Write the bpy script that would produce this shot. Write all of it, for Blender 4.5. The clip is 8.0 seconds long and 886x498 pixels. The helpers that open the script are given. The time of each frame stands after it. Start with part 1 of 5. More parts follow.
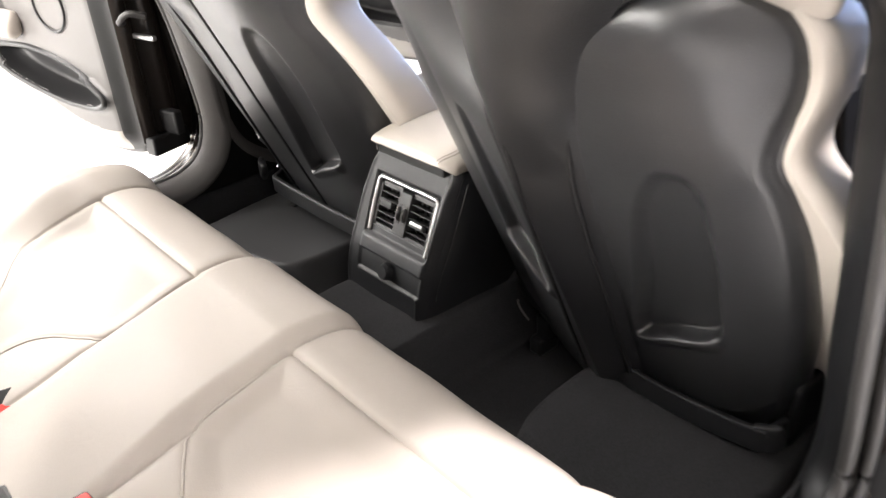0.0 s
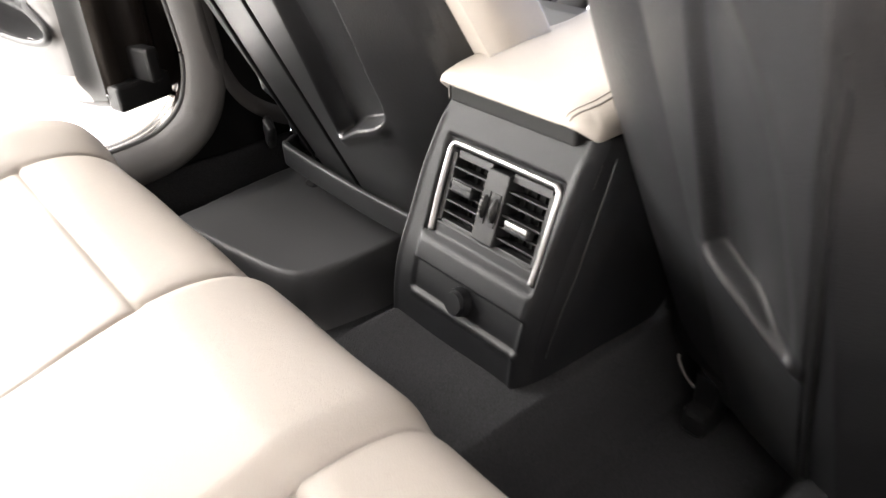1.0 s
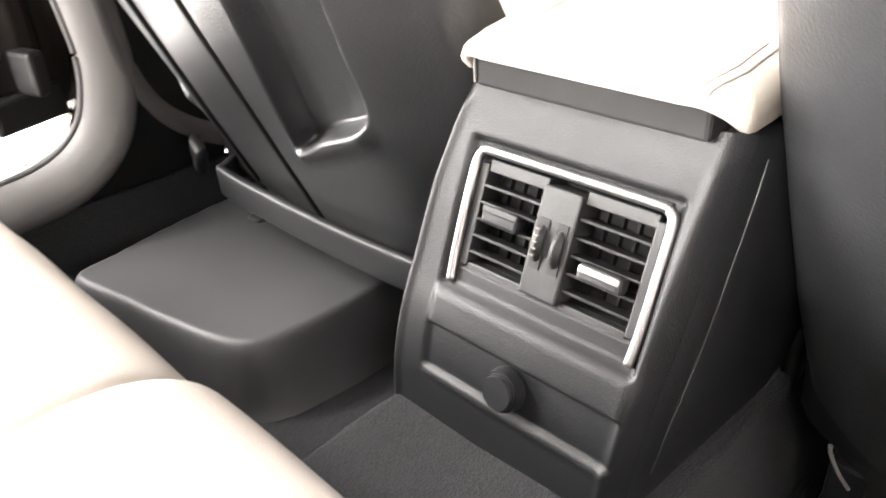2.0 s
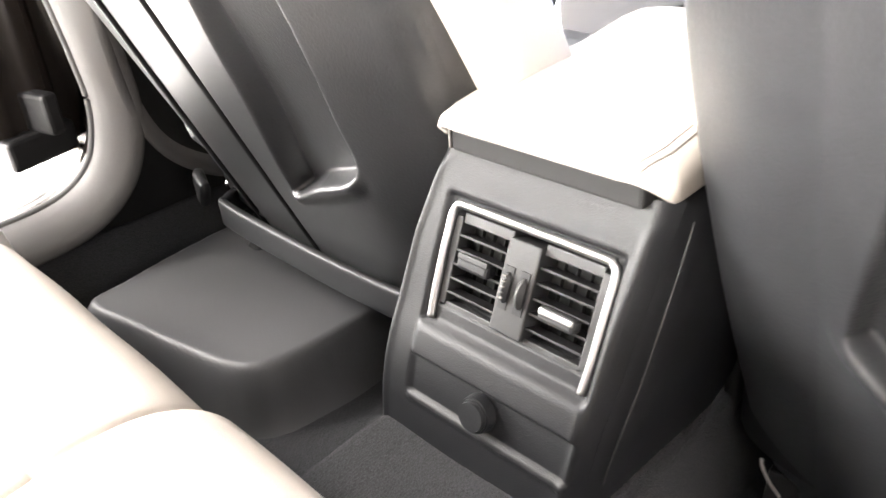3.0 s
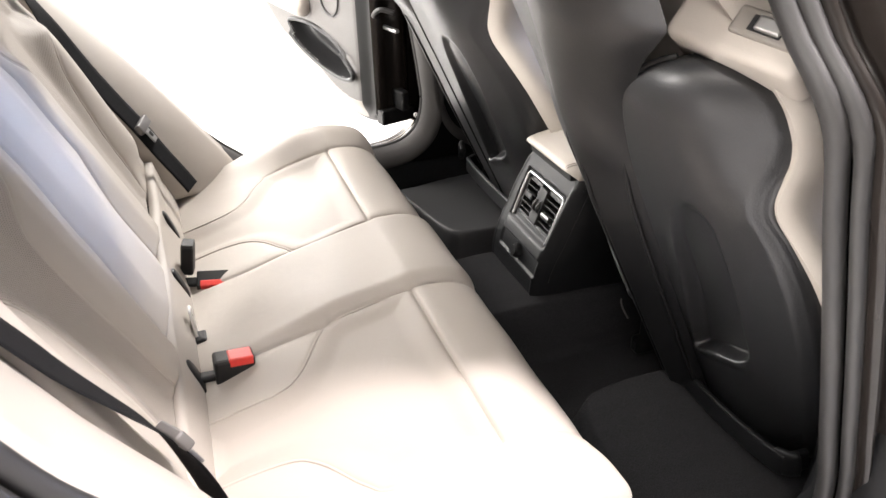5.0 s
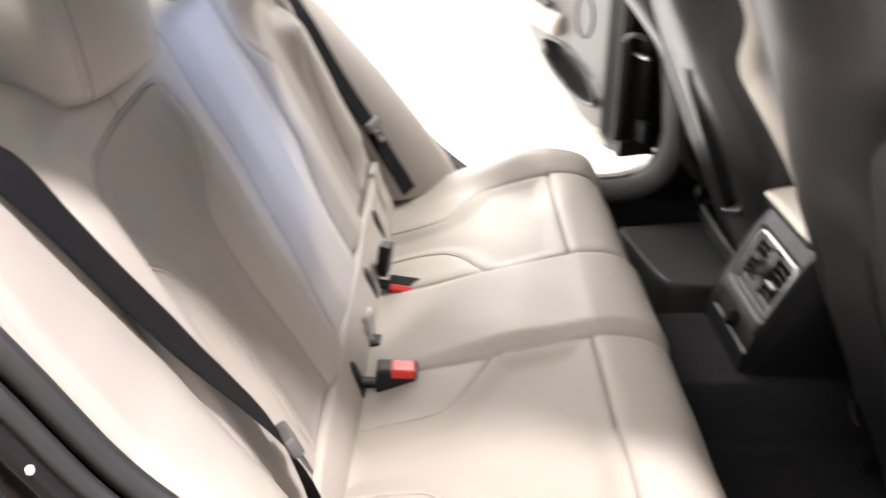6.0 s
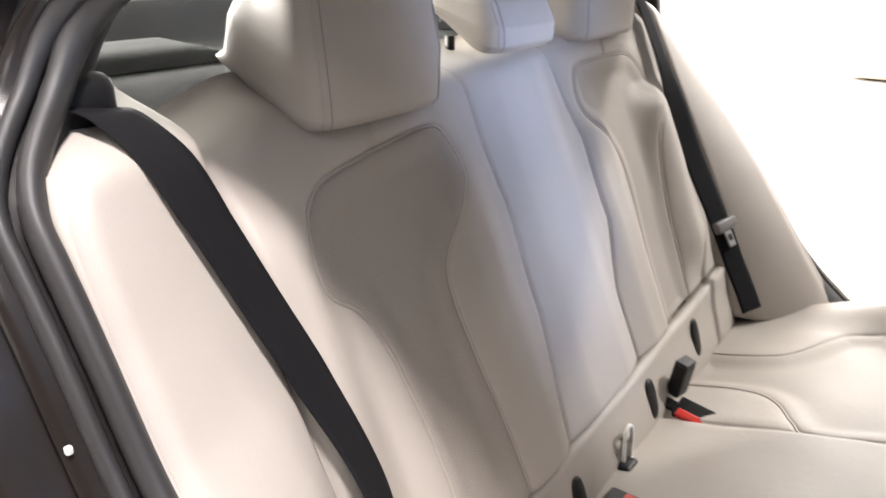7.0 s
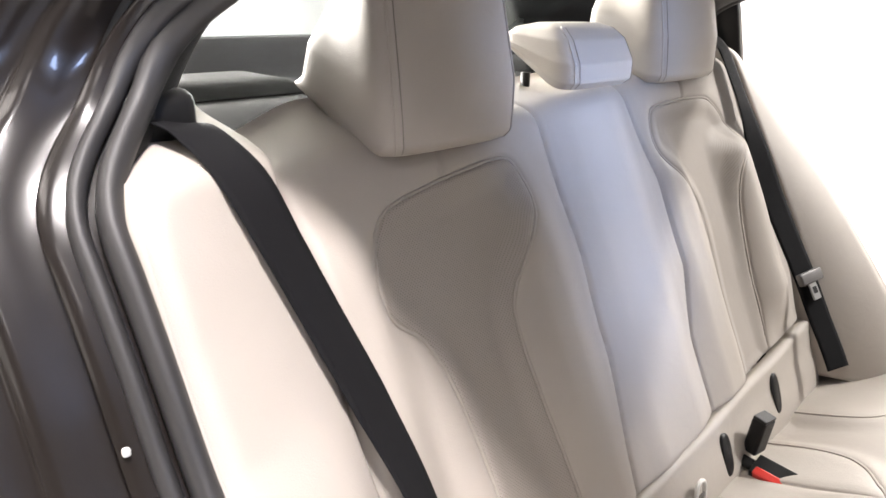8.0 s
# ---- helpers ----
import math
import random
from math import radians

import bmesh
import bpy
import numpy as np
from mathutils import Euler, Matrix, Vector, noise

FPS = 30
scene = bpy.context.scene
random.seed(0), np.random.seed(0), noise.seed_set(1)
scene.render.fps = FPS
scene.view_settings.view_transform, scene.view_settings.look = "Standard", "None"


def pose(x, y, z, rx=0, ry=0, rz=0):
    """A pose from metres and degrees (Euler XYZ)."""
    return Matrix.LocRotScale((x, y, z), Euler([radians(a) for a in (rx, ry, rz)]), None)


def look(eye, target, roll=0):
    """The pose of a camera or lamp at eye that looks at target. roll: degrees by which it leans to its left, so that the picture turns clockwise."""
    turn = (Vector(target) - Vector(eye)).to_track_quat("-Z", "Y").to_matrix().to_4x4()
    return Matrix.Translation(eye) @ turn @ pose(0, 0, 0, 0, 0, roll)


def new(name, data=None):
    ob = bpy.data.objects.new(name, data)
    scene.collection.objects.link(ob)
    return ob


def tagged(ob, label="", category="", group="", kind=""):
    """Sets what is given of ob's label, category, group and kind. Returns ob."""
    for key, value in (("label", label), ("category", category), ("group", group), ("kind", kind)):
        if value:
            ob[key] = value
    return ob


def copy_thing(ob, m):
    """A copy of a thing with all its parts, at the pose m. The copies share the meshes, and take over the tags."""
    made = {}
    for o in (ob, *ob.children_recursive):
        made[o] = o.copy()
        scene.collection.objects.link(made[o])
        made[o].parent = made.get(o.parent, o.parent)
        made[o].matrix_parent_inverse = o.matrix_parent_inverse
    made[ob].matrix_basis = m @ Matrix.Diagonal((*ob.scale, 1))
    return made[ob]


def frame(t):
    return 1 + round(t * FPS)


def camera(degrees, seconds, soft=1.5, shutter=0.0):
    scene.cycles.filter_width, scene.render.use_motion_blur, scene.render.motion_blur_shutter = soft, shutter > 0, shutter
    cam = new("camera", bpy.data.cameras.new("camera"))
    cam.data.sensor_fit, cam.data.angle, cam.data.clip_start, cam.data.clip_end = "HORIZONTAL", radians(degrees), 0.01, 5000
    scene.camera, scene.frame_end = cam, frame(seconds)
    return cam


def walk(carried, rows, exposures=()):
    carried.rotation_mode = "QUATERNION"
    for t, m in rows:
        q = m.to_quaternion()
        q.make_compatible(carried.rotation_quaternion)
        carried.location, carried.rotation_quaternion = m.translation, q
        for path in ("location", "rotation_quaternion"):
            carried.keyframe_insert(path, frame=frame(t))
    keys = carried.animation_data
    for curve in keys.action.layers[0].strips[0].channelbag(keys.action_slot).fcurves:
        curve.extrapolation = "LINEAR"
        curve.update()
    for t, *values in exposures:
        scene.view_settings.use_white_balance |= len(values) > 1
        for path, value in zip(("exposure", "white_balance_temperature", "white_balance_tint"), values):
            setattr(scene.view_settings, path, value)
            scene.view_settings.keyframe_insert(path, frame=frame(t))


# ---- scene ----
cam = camera(60.2, 8.0, soft=1.5, shutter=0.4)
PATH = [
    (0, (-0.697, -0.934, 1.163), (0.427, 0.379, 0.157), -3.2),
    (0.5, (-0.593, -0.726, 1.078), (0.488, 0.589, 0.029), -2.9),
    (1, (-0.449, -0.502, 0.932), (0.608, 0.828, -0.124), -3.0),
    (1.5, (-0.368, -0.34, 0.841), (0.718, 0.986, -0.191), -3.1),
    (2, (-0.34, -0.265, 0.813), (0.857, 0.976, -0.199), -3.3),
    (2.2, (-0.335, -0.25, 0.812), (0.905, 0.946, -0.205), -3.4),
    (3.3, (-0.42, -0.411, 0.946), (0.742, 0.874, -0.053), -3.5),
    (3.5, (-0.483, -0.526, 1.002), (0.56, 0.884, 0.04), -2.4),
    (4, (-0.612, -0.866, 1.16), (0.167, 0.697, 0.185), -1.9),
    (4.2, (-0.629, -0.987, 1.199), (0.064, 0.614, 0.221), -1.8),
    (5.3, (-0.635, -1.289, 1.266), (-0.086, 0.358, 0.272), -1.5),
    (5.5, (-0.631, -1.277, 1.251), (-0.131, 0.391, 0.267), -1.6),
    (6, (-0.524, -1.194, 1.227), (-0.573, 0.578, 0.301), -1.1),
    (6.5, (-0.387, -1.078, 1.187), (-1.124, 0.59, 0.365), -0.6),
    (7, (-0.341, -1.004, 1.178), (-1.427, 0.509, 0.449), 0.3),
    (7.5, (-0.331, -0.981, 1.168), (-1.559, 0.457, 0.516), 0.6),
    (7.6, (-0.335, -0.979, 1.17), (-1.57, 0.453, 0.519), 0.7),
    (8, (-0.337, -0.999, 1.149), (-1.599, 0.431, 0.549), 0.6),
]
EXPOSURES = [(0.0, 1.2), (0.5, 1.08), (1.0, 1.62), (1.5, 2.1), (2.0, 2.8), (3.0, 2.9), (3.5, 2.7), (4.0, 1.42), (4.5, 1.05), (5.5, 0.68), (6.0, 0.58), (6.5, 0.34), (8.0, 0.62)]
walk(cam, [(t, look(eye, target, roll)) for t, eye, target, roll in PATH], EXPOSURES)

# ---- world, lights ----
world = bpy.data.worlds.new("showroom_air")
scene.world = world
world.use_nodes = True
bg = world.node_tree.nodes["Background"]
bg.inputs[0].default_value = (0.95, 0.97, 1.0, 1)
bg.inputs[1].default_value = 0.1


def area_lamp(name, m, sx, sy, watts, colour):
    data = bpy.data.lights.new(name, "AREA")
    data.shape, data.size, data.size_y, data.energy, data.color = "RECTANGLE", sx, sy, watts, colour
    ob = new(name, data)
    ob.matrix_world = m
    return ob


def spot_lamp(name, m, watts, degrees, colour, radius=0.03, blend=0.2):
    data = bpy.data.lights.new(name, "SPOT")
    data.energy, data.spot_size, data.spot_blend, data.shadow_soft_size, data.color = watts, radians(degrees), blend, radius, colour
    ob = new(name, data)
    ob.matrix_world = m
    return ob


WARM, COOL = (1.0, 0.915, 0.865), (1.0, 0.955, 0.92)
for lx, ly, sx, sy, watts, tint in ((-2.0, -3.4, 2.5, 1.2, 75, WARM), (2.2, -3.6, 2.0, 1.2, 40, WARM), (-2.5, 4.2, 3.0, 1.2, 260, COOL), (2.5, 4.6, 3.0, 1.2, 180, COOL)):
    area_lamp("ceiling_lamp", pose(lx, ly, 4.3), sx, sy, watts, tint)
# shop windows: low on the near side, behind the car, and a cold one ahead of the windscreen
area_lamp("shop_window_light", look((-1.2, -8.8, 2.0), (-0.1, 0, 0.7)), 3.0, 1.8, 34, (1.0, 0.95, 0.88))
area_lamp("shop_window_light", look((-7.0, 0.4, 3.3), (0, 0.1, 0.7)), 3.0, 1.2, 1250, (1.0, 0.95, 0.9))
area_lamp("shop_window_light", look((7.5, -0.3, 2.0), (-0.9, 0, 1.0)), 2.4, 1.2, 520, (0.46, 0.6, 1.0))
# a broad shop window across the hall on the far side
area_lamp("shop_window_light", look((-2.6, 8.6, 2.2), (-0.6, 0, 0.8)), 9.0, 2.4, 950, (1.0, 0.97, 0.94))
# a track spot out from the near door
spot_lamp("spot_lamp", look((0.6, -1.55, 4.3), (-0.6, -0.5, 0.6)), 1000, 44, (1.0, 0.925, 0.915), 0.22)
# and an added, unseen spot beyond the far door, brightening the far bolster
spot_lamp("spot_lamp", look((1.4, 3.0, 3.9), (-0.5, 0.4, 0.7)), 640, 50, COOL, 0.16)

# ---- materials ----


def material(name, colour, rough=0.5, metal=0.0, grain=400.0, bump=0.1, mottle=0.06, spec=0.5, coat=0.0, blotch=6.0, weight=0.35, contrast=1.0, wrinkle=0.0):
    mat = bpy.data.materials.new(name)
    mat.use_nodes = True
    nt = mat.node_tree
    n, l = nt.nodes, nt.links
    bsdf = n["Principled BSDF"]
    bsdf.inputs["Roughness"].default_value = rough
    bsdf.inputs["Metallic"].default_value = metal
    bsdf.inputs["Specular IOR Level"].default_value = spec
    bsdf.inputs["Coat Weight"].default_value = coat
    bsdf.inputs["Coat Roughness"].default_value = 0.05
    co = n.new("ShaderNodeTexCoord")
    big = n.new("ShaderNodeTexNoise")
    big.inputs["Scale"].default_value, big.inputs["Detail"].default_value = blotch, 5
    l.new(co.outputs["Object"], big.inputs["Vector"])
    fine = n.new("ShaderNodeTexNoise")
    fine.inputs["Scale"].default_value, fine.inputs["Detail"].default_value = grain, 3
    l.new(co.outputs["Object"], fine.inputs["Vector"])
    mix = n.new("ShaderNodeMix")
    mix.data_type = "RGBA"
    mix.inputs[6].default_value = (*[c * (1 - mottle) for c in colour], 1)
    mix.inputs[7].default_value = (*[min(1, c * (1 + mottle)) for c in colour], 1)
    add = n.new("ShaderNodeMath")
    add.operation = "MULTIPLY_ADD"
    add.inputs[1].default_value = weight
    l.new(fine.outputs["Fac"], add.inputs[0])
    sc = n.new("ShaderNodeMath")
    sc.operation = "MULTIPLY"
    sc.inputs[1].default_value = 1 - weight
    l.new(big.outputs["Fac"], sc.inputs[0])
    l.new(sc.outputs[0], add.inputs[2])
    cr = n.new("ShaderNodeMapRange")
    cr.inputs[1].default_value, cr.inputs[2].default_value = 0.5 - 0.5 / contrast, 0.5 + 0.5 / contrast
    l.new(add.outputs[0], cr.inputs[0])
    l.new(cr.outputs[0], mix.inputs[0])
    l.new(mix.outputs[2], bsdf.inputs["Base Color"])
    rr = n.new("ShaderNodeMapRange")
    rr.inputs[3].default_value, rr.inputs[4].default_value = max(0.02, rough * 0.85), min(1, rough * 1.15)
    l.new(big.outputs["Fac"], rr.inputs[0])
    l.new(rr.outputs[0], bsdf.inputs["Roughness"])
    if bump > 0:
        b = n.new("ShaderNodeBump")
        b.inputs["Strength"].default_value, b.inputs["Distance"].default_value = bump, 0.001 if grain > 400 else 0.003
        l.new(fine.outputs["Fac"], b.inputs["Height"])
        l.new(b.outputs[0], bsdf.inputs["Normal"])
        if wrinkle > 0:
            soft = n.new("ShaderNodeTexNoise")
            soft.inputs["Scale"].default_value, soft.inputs["Detail"].default_value, soft.inputs["Distortion"].default_value = 28, 4, 1.2
            l.new(co.outputs["Object"], soft.inputs["Vector"])
            b2 = n.new("ShaderNodeBump")
            b2.inputs["Strength"].default_value, b2.inputs["Distance"].default_value = wrinkle, 0.004
            l.new(soft.outputs["Fac"], b2.inputs["Height"])
            l.new(b2.outputs[0], b.inputs["Normal"])
    return mat


M_LEATHER = material("ivory_leather", (0.41, 0.375, 0.335), 0.52, grain=700, bump=0.3, mottle=0.06, wrinkle=0.14, spec=0.32)
M_INSERT = material("perforated_leather", (0.375, 0.34, 0.302), 0.55, grain=700, bump=0.3, mottle=0.07, wrinkle=0.14, spec=0.3)


def perforate(mat, first, second, depth):
    """Rows of small punched holes over the leather, along two axes of the object."""
    nt = mat.node_tree
    n, l = nt.nodes, nt.links
    bsdf = n["Principled BSDF"]
    co = n.new("ShaderNodeTexCoord")
    sep = n.new("ShaderNodeSeparateXYZ")
    l.new(co.outputs["Object"], sep.inputs[0])

    def node(op, x, y=None):
        m = n.new("ShaderNodeMath")
        m.operation = op
        for k, v in enumerate((x, y)):
            if v is None:
                continue
            if isinstance(v, (int, float)):
                m.inputs[k].default_value = v
            else:
                l.new(v, m.inputs[k])
        return m.outputs[0]

    u = node("MULTIPLY", sep.outputs[first], 220.0)
    v = node("MULTIPLY", sep.outputs[second], 220.0)
    du = node("ABSOLUTE", node("SUBTRACT", node("FRACT", node("ADD", u, v)), 0.5))
    dv = node("ABSOLUTE", node("SUBTRACT", node("FRACT", node("SUBTRACT", u, v)), 0.5))
    d = node("SQRT", node("ADD", node("MULTIPLY", du, du), node("MULTIPLY", dv, dv)))
    hole = node("LESS_THAN", d, 0.2)
    mix = n.new("ShaderNodeMix")
    mix.data_type = "RGBA"
    l.new(node("MULTIPLY", hole, depth), mix.inputs[0])
    old = bsdf.inputs["Base Color"].links[0].from_socket
    l.new(old, mix.inputs[6])
    mix.inputs[7].default_value = (0.08, 0.07, 0.06, 1)
    l.new(mix.outputs[2], bsdf.inputs["Base Color"])


M_INSERT_BACK = material("perforated_back_leather", (0.35, 0.318, 0.285), 0.58, grain=700, bump=0.3, mottle=0.07, wrinkle=0.14, spec=0.28)
perforate(M_INSERT, 0, 1, 0.1)
perforate(M_INSERT_BACK, 1, 2, 0.5)
M_BLACK_LEATHER = material("black_leather", (0.0078, 0.0079, 0.0090), 0.37, grain=420, bump=0.3, spec=0.75)
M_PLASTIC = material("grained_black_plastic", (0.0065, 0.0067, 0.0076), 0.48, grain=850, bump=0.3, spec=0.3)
M_SHELL = material("grained_shell_plastic", (0.0185, 0.0188, 0.0202), 0.35, grain=420, bump=0.35, spec=0.5)
M_SHELF = material("black_felt", (0.008, 0.008, 0.008), 0.95, grain=700, bump=0.5, spec=0.1)
M_DARK = material("dark_plastic", (0.009, 0.009, 0.0095), 0.45, grain=700, bump=0.15, spec=0.3)
M_GREY = material("grey_plastic", (0.10, 0.093, 0.089), 0.5, grain=900, bump=0.3)
M_CARD = material("grey_door_plastic", (0.065, 0.061, 0.059), 0.5, grain=900, bump=0.3)
M_CARPET = material("charcoal_carpet", (0.029, 0.0292, 0.0312), 0.95, grain=650, bump=0.8, mottle=0.5, spec=0.1, weight=0.8, contrast=2.0)
M_DUCT = material("moulded_duct_plastic", (0.028, 0.0282, 0.0295), 0.52, grain=500, bump=0.25, spec=0.4)


def ribbed(mat, period, depth):
    """Fine woven ribs running along x, on top of the carpet's pile."""
    nt = mat.node_tree
    n, l = nt.nodes, nt.links
    bsdf = n["Principled BSDF"]
    co = n.new("ShaderNodeTexCoord")
    wave = n.new("ShaderNodeTexWave")
    wave.wave_type, wave.bands_direction = "BANDS", "Y"
    wave.inputs["Scale"].default_value = 2 * math.pi / (20 * period)
    wave.inputs["Distortion"].default_value, wave.inputs["Detail"].default_value, wave.inputs["Detail Scale"].default_value = 9.0, 3.0, 3.0
    sep, add, com = n.new("ShaderNodeSeparateXYZ"), n.new("ShaderNodeMath"), n.new("ShaderNodeCombineXYZ")
    l.new(co.outputs["Object"], sep.inputs[0])
    l.new(sep.outputs[1], add.inputs[0])
    l.new(sep.outputs[2], add.inputs[1])
    l.new(sep.outputs[0], com.inputs[0])
    l.new(add.outputs[0], com.inputs[1])
    l.new(com.outputs[0], wave.inputs["Vector"])
    mix = n.new("ShaderNodeMix")
    mix.data_type, mix.blend_type = "RGBA", "MULTIPLY"
    mix.inputs[0].default_value = depth
    old = bsdf.inputs["Base Color"].links[0].from_socket
    l.new(old, mix.inputs[6])
    l.new(wave.outputs["Color"], mix.inputs[7])
    l.new(mix.outputs[2], bsdf.inputs["Base Color"])
    b = n.new("ShaderNodeBump")
    b.inputs["Strength"].default_value, b.inputs["Distance"].default_value = 0.6, 0.002
    l.new(wave.outputs["Fac"], b.inputs["Height"])
    l.new(bsdf.inputs["Normal"].links[0].from_socket, b.inputs["Normal"])
    l.new(b.outputs[0], bsdf.inputs["Normal"])


ribbed(M_CARPET, 0.003, 0.35)
M_PAINT = material("black_car_paint", (0.013, 0.0105, 0.0092), 0.24, grain=900, bump=0.0, coat=0.22, spec=0.2)
M_RUBBER = material("black_rubber", (0.025, 0.024, 0.024), 0.5, grain=500, bump=0.1)
M_CHROME = material("satin_chrome", (0.44, 0.44, 0.44), 0.33, metal=1.0, bump=0.0)
M_BELT = material("belt_webbing", (0.008, 0.008, 0.009), 0.8, grain=1200, bump=0.6, spec=0.12)
M_RED = material("red_plastic", (0.65, 0.04, 0.03), 0.35, bump=0.05)
M_HEADLINER = material("light_headliner", (0.5, 0.47, 0.43), 0.9, grain=900, bump=0.5)
M_BEIGE = material("beige_plastic", (0.45, 0.41, 0.36), 0.5, grain=700, bump=0.2)
M_FLOOR = material("white_floor_tile", (0.7, 0.69, 0.675), 0.3, grain=30, bump=0.02)
M_WALL = material("white_wall_paint", (0.62, 0.605, 0.585), 0.8, grain=200, bump=0.1)
# for the unseen south wall, darkened to dim paint reflections and near fill
M_TAUPE_WALL = material("taupe_wall_paint", (0.2, 0.175, 0.155), 0.8, grain=200, bump=0.1)
M_WOOD = material("pale_wood_panel", (0.55, 0.44, 0.32), 0.5, grain=60, bump=0.1, mottle=0.12)

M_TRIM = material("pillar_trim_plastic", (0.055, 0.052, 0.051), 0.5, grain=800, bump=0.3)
M_TAUPE = material("taupe_plastic", (0.22, 0.2, 0.18), 0.5, grain=800, bump=0.2)
M_GREY_DARK = material("dark_grey_plastic", (0.016, 0.0160, 0.0165), 0.5, grain=900, bump=0.2, spec=0.4)
# near black: the shade inside the vents and under the lid, put into the colour
M_SHADE = material("shade_black", (0.004, 0.004, 0.004), 0.9, bump=0.0)
M_TYRE = material("tyre_rubber", (0.02, 0.02, 0.02), 0.8, grain=300, bump=0.4)
M_ALLOY = material("alloy_metal", (0.6, 0.6, 0.61), 0.3, metal=1.0, bump=0.0)
M_TAG = material("white_label_plastic", (0.7, 0.69, 0.66), 0.5, grain=300, bump=0.1)

glass = bpy.data.materials.new("window_glass")
glass.use_nodes = True
gb = glass.node_tree.nodes["Principled BSDF"]
gb.inputs["Base Color"].default_value = (0.85, 0.92, 0.9, 1)
gb.inputs["Roughness"].default_value = 0.02
gb.inputs["Transmission Weight"].default_value = 1.0
gb.inputs["IOR"].default_value = 1.05
M_GLASS = glass

# ---- mesh helpers ----


def smooth(a, b, x):
    t = np.clip((np.asarray(x, float) - a) / (b - a), 0, 1)
    return t * t * (3 - 2 * t)


def interp(x, pts):
    xs, ys = zip(*pts)
    return np.interp(x, xs, ys)


def glide(x, pts):
    """Smooth interpolation through points (monotone x)."""
    xs = np.array([p[0] for p in pts], float)
    ys = np.array([p[1] for p in pts], float)
    m = np.gradient(ys, xs)
    x = np.clip(np.asarray(x, float), xs[0], xs[-1])
    i = np.clip(np.searchsorted(xs, x) - 1, 0, len(xs) - 2)
    h = xs[i + 1] - xs[i]
    t = (x - xs[i]) / h
    return ((2 * t**3 - 3 * t**2 + 1) * ys[i] + (t**3 - 2 * t**2 + t) * h * m[i] + (-2 * t**3 + 3 * t**2) * ys[i + 1] + (t**3 - t**2) * h * m[i + 1])


def curve_points(pts, n, closed=False):
    """Catmull-Rom through pts, n points a span, as an array."""
    p = [np.array(q, float) for q in pts]
    k = len(p)
    out = []
    for i in range(k if closed else k - 1):
        if closed:
            a, b, c, d = p[i - 1], p[i], p[(i + 1) % k], p[(i + 2) % k]
        else:
            a, b, c, d = p[max(i - 1, 0)], p[i], p[i + 1], p[min(i + 2, k - 1)]
        for t in np.linspace(0, 1, n, endpoint=False):
            out.append(0.5 * (2 * b + (c - a) * t + (2 * a - 5 * b + 4 * c - d) * t * t + (3 * b - a - 3 * c + d) * t**3))
    if not closed:
        out.append(p[-1])
    return np.array(out)


def dist_to_line(px, py, line):
    """Distance of points to a polyline in a plane."""
    best = np.full(np.broadcast(px, py).shape, 9.0)
    for (ax, ay), (bx, by) in zip(line[:-1], line[1:]):
        dx, dy = bx - ax, by - ay
        t = np.clip(((px - ax) * dx + (py - ay) * dy) / (dx * dx + dy * dy + 1e-12), 0, 1)
        best = np.minimum(best, np.hypot(px - ax - t * dx, py - ay - t * dy))
    return best


def inside(px, py, poly):
    c = np.zeros(np.broadcast(px, py).shape, bool)
    for (ax, ay), (bx, by) in zip(poly, list(poly[1:]) + [poly[0]]):
        if ay != by:
            c ^= ((ay > py) != (by > py)) & (px < (bx - ax) * (py - ay) / (by - ay) + ax)
    return c


def thing(name, label, category, group="", kind="", m=None):
    e = new(name)
    e.empty_display_size = 0.05
    if m is not None:
        e.matrix_world = m
    return tagged(e, label, category, group, kind)


def raw_part(name, verts, faces, mat, parent=None, label="", flat=False):
    me = bpy.data.meshes.new(name)
    me.from_pydata([tuple(v) for v in verts], [], faces)
    me.validate()
    bm = bmesh.new()
    bm.from_mesh(me)
    bmesh.ops.recalc_face_normals(bm, faces=bm.faces)
    bm.to_mesh(me)
    bm.free()
    me.materials.append(mat)
    if not flat:
        me.polygons.foreach_set("use_smooth", [True] * len(me.polygons))
    ob = new(name, me)
    if parent is not None:
        ob.parent = parent
    return tagged(ob, label)


def part(name, bm, mat, parent=None, label="", smooth_faces=False):
    me = bpy.data.meshes.new(name)
    bmesh.ops.recalc_face_normals(bm, faces=bm.faces)
    bm.to_mesh(me)
    bm.free()
    me.materials.append(mat)
    if smooth_faces:
        me.polygons.foreach_set("use_smooth", [True] * len(me.polygons))
    ob = new(name, me)
    if parent is not None:
        ob.parent = parent
    return tagged(ob, label)


